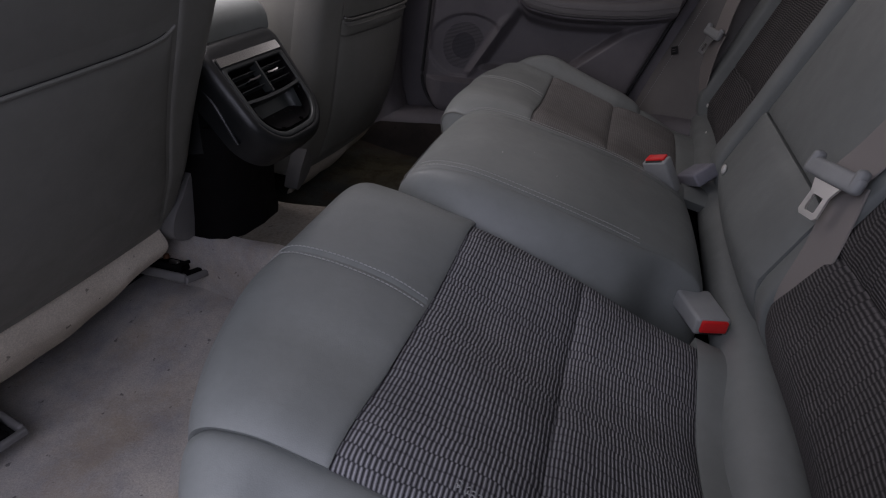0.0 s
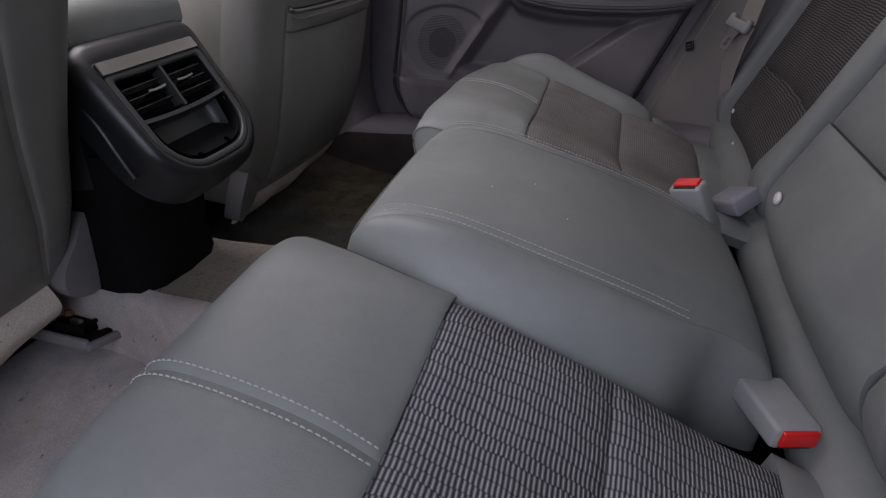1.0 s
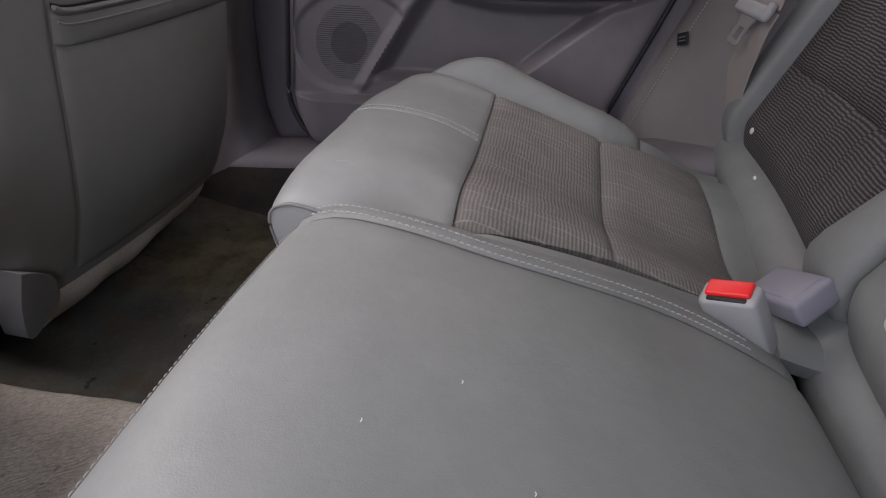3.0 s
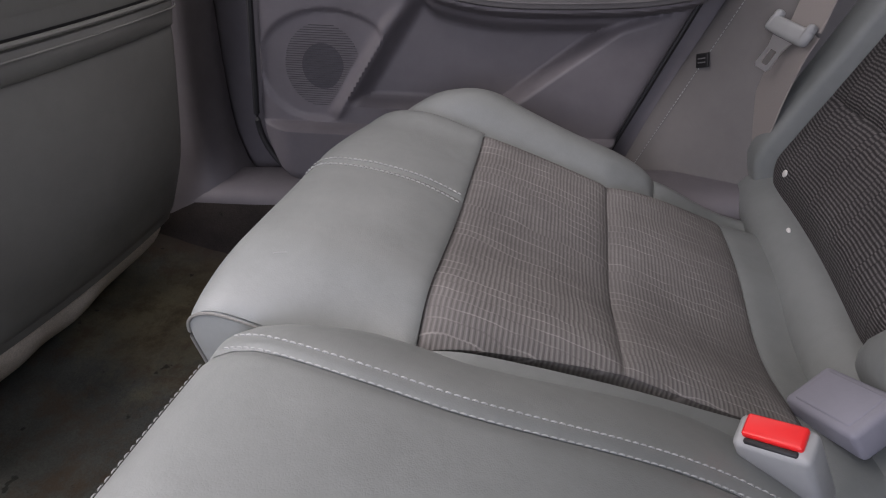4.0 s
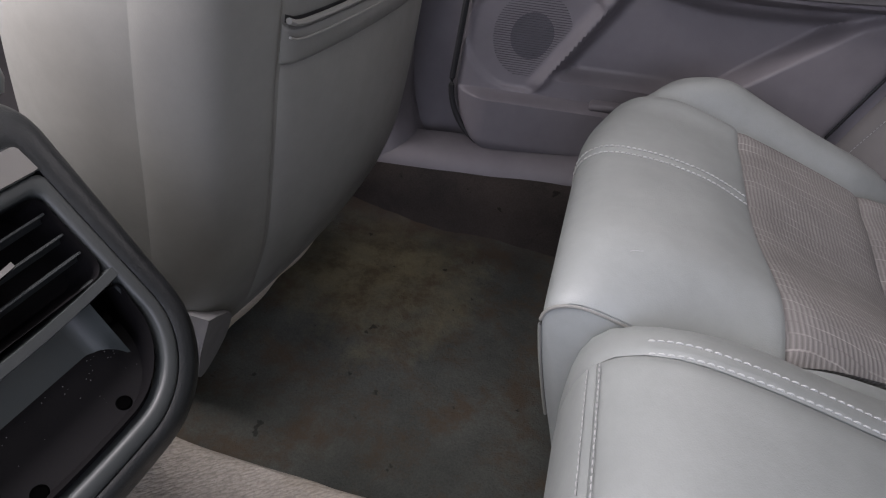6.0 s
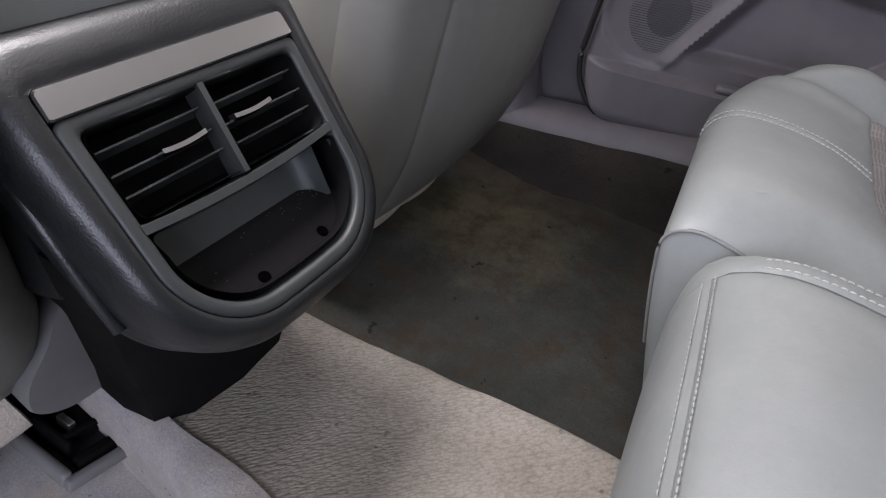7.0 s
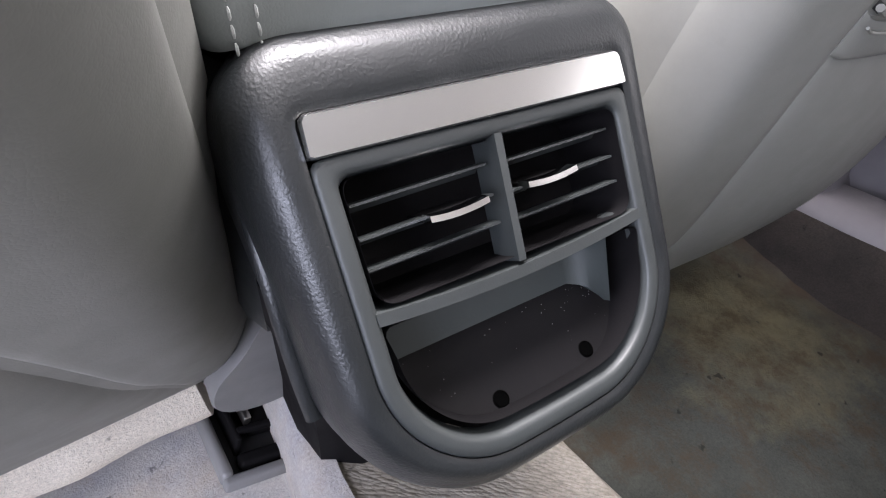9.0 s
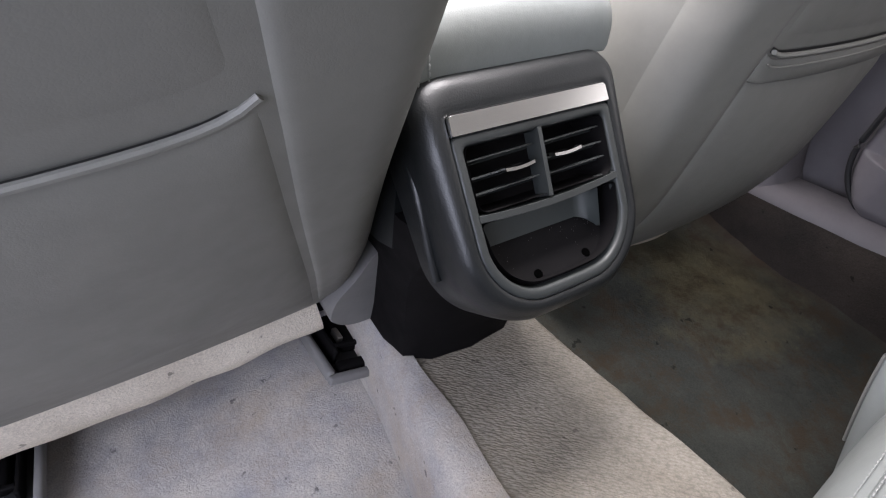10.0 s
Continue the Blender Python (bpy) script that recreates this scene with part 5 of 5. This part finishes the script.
def belt_tongue(belt, m):
    """Slotted plastic grip with a steel tongue below it."""
    grip = rounded_box("grip", (0.068, 0.0125, 0.019), GREY_PLASTIC, belt, "grey plastic tongue grip", 0.0055, m, segs=4)
    for dx in (-0.0275, 0.0275):
        rounded_box("grip_ear", (0.010, 0.0135, 0.023), GREY_PLASTIC, grip, "", 0.005, m @ Matrix.Translation((dx, 0, 0.004)))
    bm = bmesh.new()
    outer = [(-0.016, -0.010), (0.016, -0.010), (0.0115, -0.022), (0.0125, -0.043), (0.009, -0.047), (-0.009, -0.047), (-0.0125, -0.043), (-0.0115, -0.022)]
    inner = [(-0.006, -0.024), (0.006, -0.024), (0.0065, -0.026), (0.0065, -0.039), (0.005, -0.041), (-0.005, -0.041), (-0.0065, -0.039), (-0.0065, -0.026)]
    vs = {}
    for key, pts in (("o", outer), ("i", inner)):
        for yy in (-0.0012, 0.0012):
            vs[key, yy] = [bm.verts.new((x, yy, z)) for x, z in pts]
    for k in range(8):
        q = (k + 1) % 8
        bm.faces.new((vs["o", -0.0012][k], vs["o", -0.0012][q], vs["i", -0.0012][q], vs["i", -0.0012][k]))
        bm.faces.new((vs["o", 0.0012][q], vs["o", 0.0012][k], vs["i", 0.0012][k], vs["i", 0.0012][q]))
        bm.faces.new((vs["o", -0.0012][q], vs["o", -0.0012][k], vs["o", 0.0012][k], vs["o", 0.0012][q]))
        bm.faces.new((vs["i", -0.0012][k], vs["i", -0.0012][q], vs["i", 0.0012][q], vs["i", 0.0012][k]))
    bm.transform(m)
    part("tongue", bm, TONGUE, belt, "bright steel belt tongue", smooth=False)


far_belt = thing("seat_belt", "grey-brown seat belt with a steel tongue beside the side bolster", "seat belt", "seat belts")
strap(far_belt, [(0.388, 0.640, 0.245), (0.372, 0.648, 0.30), (0.368, 0.645, 0.36), (0.370, 0.640, 0.42), (0.376, 0.636, 0.455)], 0.050, ((-0.35, 0.94, 0), (-0.35, 0.94, 0)))
strap(far_belt, [(0.374, 0.634, 0.455), (0.384, 0.640, 0.52), (0.42, 0.65, 0.66), (0.50, 0.66, 0.86)], 0.050, ((-0.35, 0.94, 0), (-0.35, 0.94, 0)))
belt_tongue(far_belt, Matrix.Translation((0.360, 0.640, 0.452)) @ Euler((radians(6), radians(0), radians(112))).to_matrix().to_4x4() @ Matrix.Rotation(radians(14), 4, "X") @ Matrix.Rotation(radians(-6), 4, "Y"))
settle(far_belt, ((0.9075, -0.0367, -0.0453, 0.0809), (-0.1509, 1.0129, -0.1152, 0.1166), (0.0448, -0.0406, 1.0393, -0.0068)))
mid_belt = thing("seat_belt", "grey-brown centre seat belt with a steel tongue over the backrest", "seat belt", "seat belts")
GRIP_X = Vector((0.33, -0.94, 0.10)).normalized()
GRIP_Y = Vector((0.26, 0.07, 0.96)).cross(GRIP_X).normalized()
GRIP_Z = GRIP_X.cross(GRIP_Y)
strap(mid_belt, [(0.424, -0.243, 0.293), (0.394, -0.242, 0.320), (0.384, -0.241, 0.345), (0.392, -0.234, 0.409), (0.400, -0.212, 0.467)], 0.045, ((0.3, -0.9, 0.3), GRIP_X))
strap(mid_belt, [(0.394, -0.207, 0.472), (0.414, -0.208, 0.516), (0.445, -0.210, 0.607), (0.486, -0.210, 0.716), (0.541, -0.210, 0.844)], 0.047, (GRIP_X, (0.1, -1, 0)))
belt_tongue(mid_belt, Matrix.Translation((0.391, -0.203, 0.471)) @ Matrix((GRIP_X, GRIP_Y, GRIP_Z)).transposed().to_4x4() @ Matrix.Diagonal((1.15, 1, 1, 1)) @ Matrix.Translation((0, -0.008, 0)))


def buckle(m, label, red_up):
    """A belt buckle: grey housing, red push button in its end, dark stalk."""
    ob = thing("belt_buckle", label, "belt buckle", "belt buckles")
    housing = rounded_box("housing", (0.046, 0.026, 0.066), GREY_PLASTIC if red_up >= 0 else GREY_BLUE, ob, "grey plastic buckle housing", 0.005, m, (0.96, 0.92), 4)
    if red_up >= 0:
        rounded_box("button", (0.034, 0.016, 0.008), RED, housing, "red push button", 0.002, m @ Matrix.Translation((0, 0.002, 0.0325)))
        rounded_box("tongue_slot", (0.030, 0.004, 0.003), RUBBER, housing, "dark tongue slot", 0.001, m @ Matrix.Translation((0, -0.0080, 0.0325)), segs=1)
    else:
        rounded_box("back_plate", (0.034, 0.004, 0.050), GREY_BLUE, housing, "raised plate on the buckle's back", 0.0015, m @ Matrix.Translation((0, 0.0118, 0)))
    if red_up >= 0:
        rounded_box("stalk", (0.030, 0.012, 0.04), DARK, ob, "dark buckle stalk", 0.003, m @ Matrix.Translation((0, 0, -0.042)))
    return ob


def facing(origin, up, front):
    """A pose whose z looks along up and whose y leans to front."""
    z = Vector(up).normalized()
    x = Vector(front).cross(z).normalized()
    y = z.cross(x)
    return Matrix.Translation(origin) @ Matrix((x, y, z)).transposed().to_4x4()


buckle(facing((0.332, -0.152, 0.250), (0.33, -0.94, 0.03), (0, 0.05, 1)), "grey belt buckle with a red button lying on the near cushion", 0)
buckle(facing((0.282, 0.176, 0.2915), (-0.50, -0.10, 0.85), (0.40, 0.87, 0.36)), "grey belt buckle with a bright red button beside the centre seat", 1)
buckle(facing((0.352, 0.252, 0.276), (-0.30, 0.85, -0.40), (-0.6, 0.1, 0.75)), "blue-grey belt buckle lying back up beside the centre seat", -1)

# ---- small dirt ----
# a scratch in the leather, added as a thin pale cord on top
scratch = thing("scratch_thread", "short pale scratch on the far seat's leather front, built as a thin cord", "lint")
f_far = bench(1)
q0 = along(OUT_LINE, -0.05)
tube([f_far(q0 + 0.006 * k, 0.222 - 0.002 * k) + np.array([0, 0, 0.0004 + 0.0003 * math.sin(3 * k)]) for k in (-0.6, -0.2, 0.2, 0.6, 1.0)], 0.0002, "thread", GREY_PLASTIC, scratch, sides=5, steps=14)
lint = thing("lint", "few pale lint threads on the centre seat leather", "lint")
for x, y in ((0.06, -0.065), (0.10, -0.02), (0.14, -0.07)):
    p = mid_top(along(MID_LINE, x), (y - mid_y(x, -1)) / (mid_y(x, 1) - mid_y(x, -1)))
    tube([p + np.array([0, -0.0011, 0.0006]), p + np.array([0.0005, 0, 0.0009]), p + np.array([0, 0.0012, 0.0006])], 0.0003, "lint_thread", POPPER, lint, sides=5)
settle(scratch, FAR_BENCH_SET)
settle(lint, MID_SET)
scuff = thing("frayed_scuff", "small pale frayed scuff on the ribbed cloth seat", "lint")
f_near = bench(-1)
rng = random.Random(11)
for k in range(16):
    x0, a0 = 0.147 + rng.gauss(0, 0.005), 0.548 + rng.gauss(0, 0.003)
    turn, long = rng.uniform(0, math.pi), rng.uniform(0.0010, 0.0030)
    tube([f_near(along(OUT_LINE, x0 + w * long * math.cos(turn)), a0 + w * long * math.sin(turn)) + np.array([0, 0, 0.0040 + 0.001 * (1 - w * w)]) for w in (-1, -0.4, 0.4, 1)], 0.0005, "thread", GREY_PLASTIC, scuff, sides=5, steps=8)
settle(scuff, BENCH_SET)
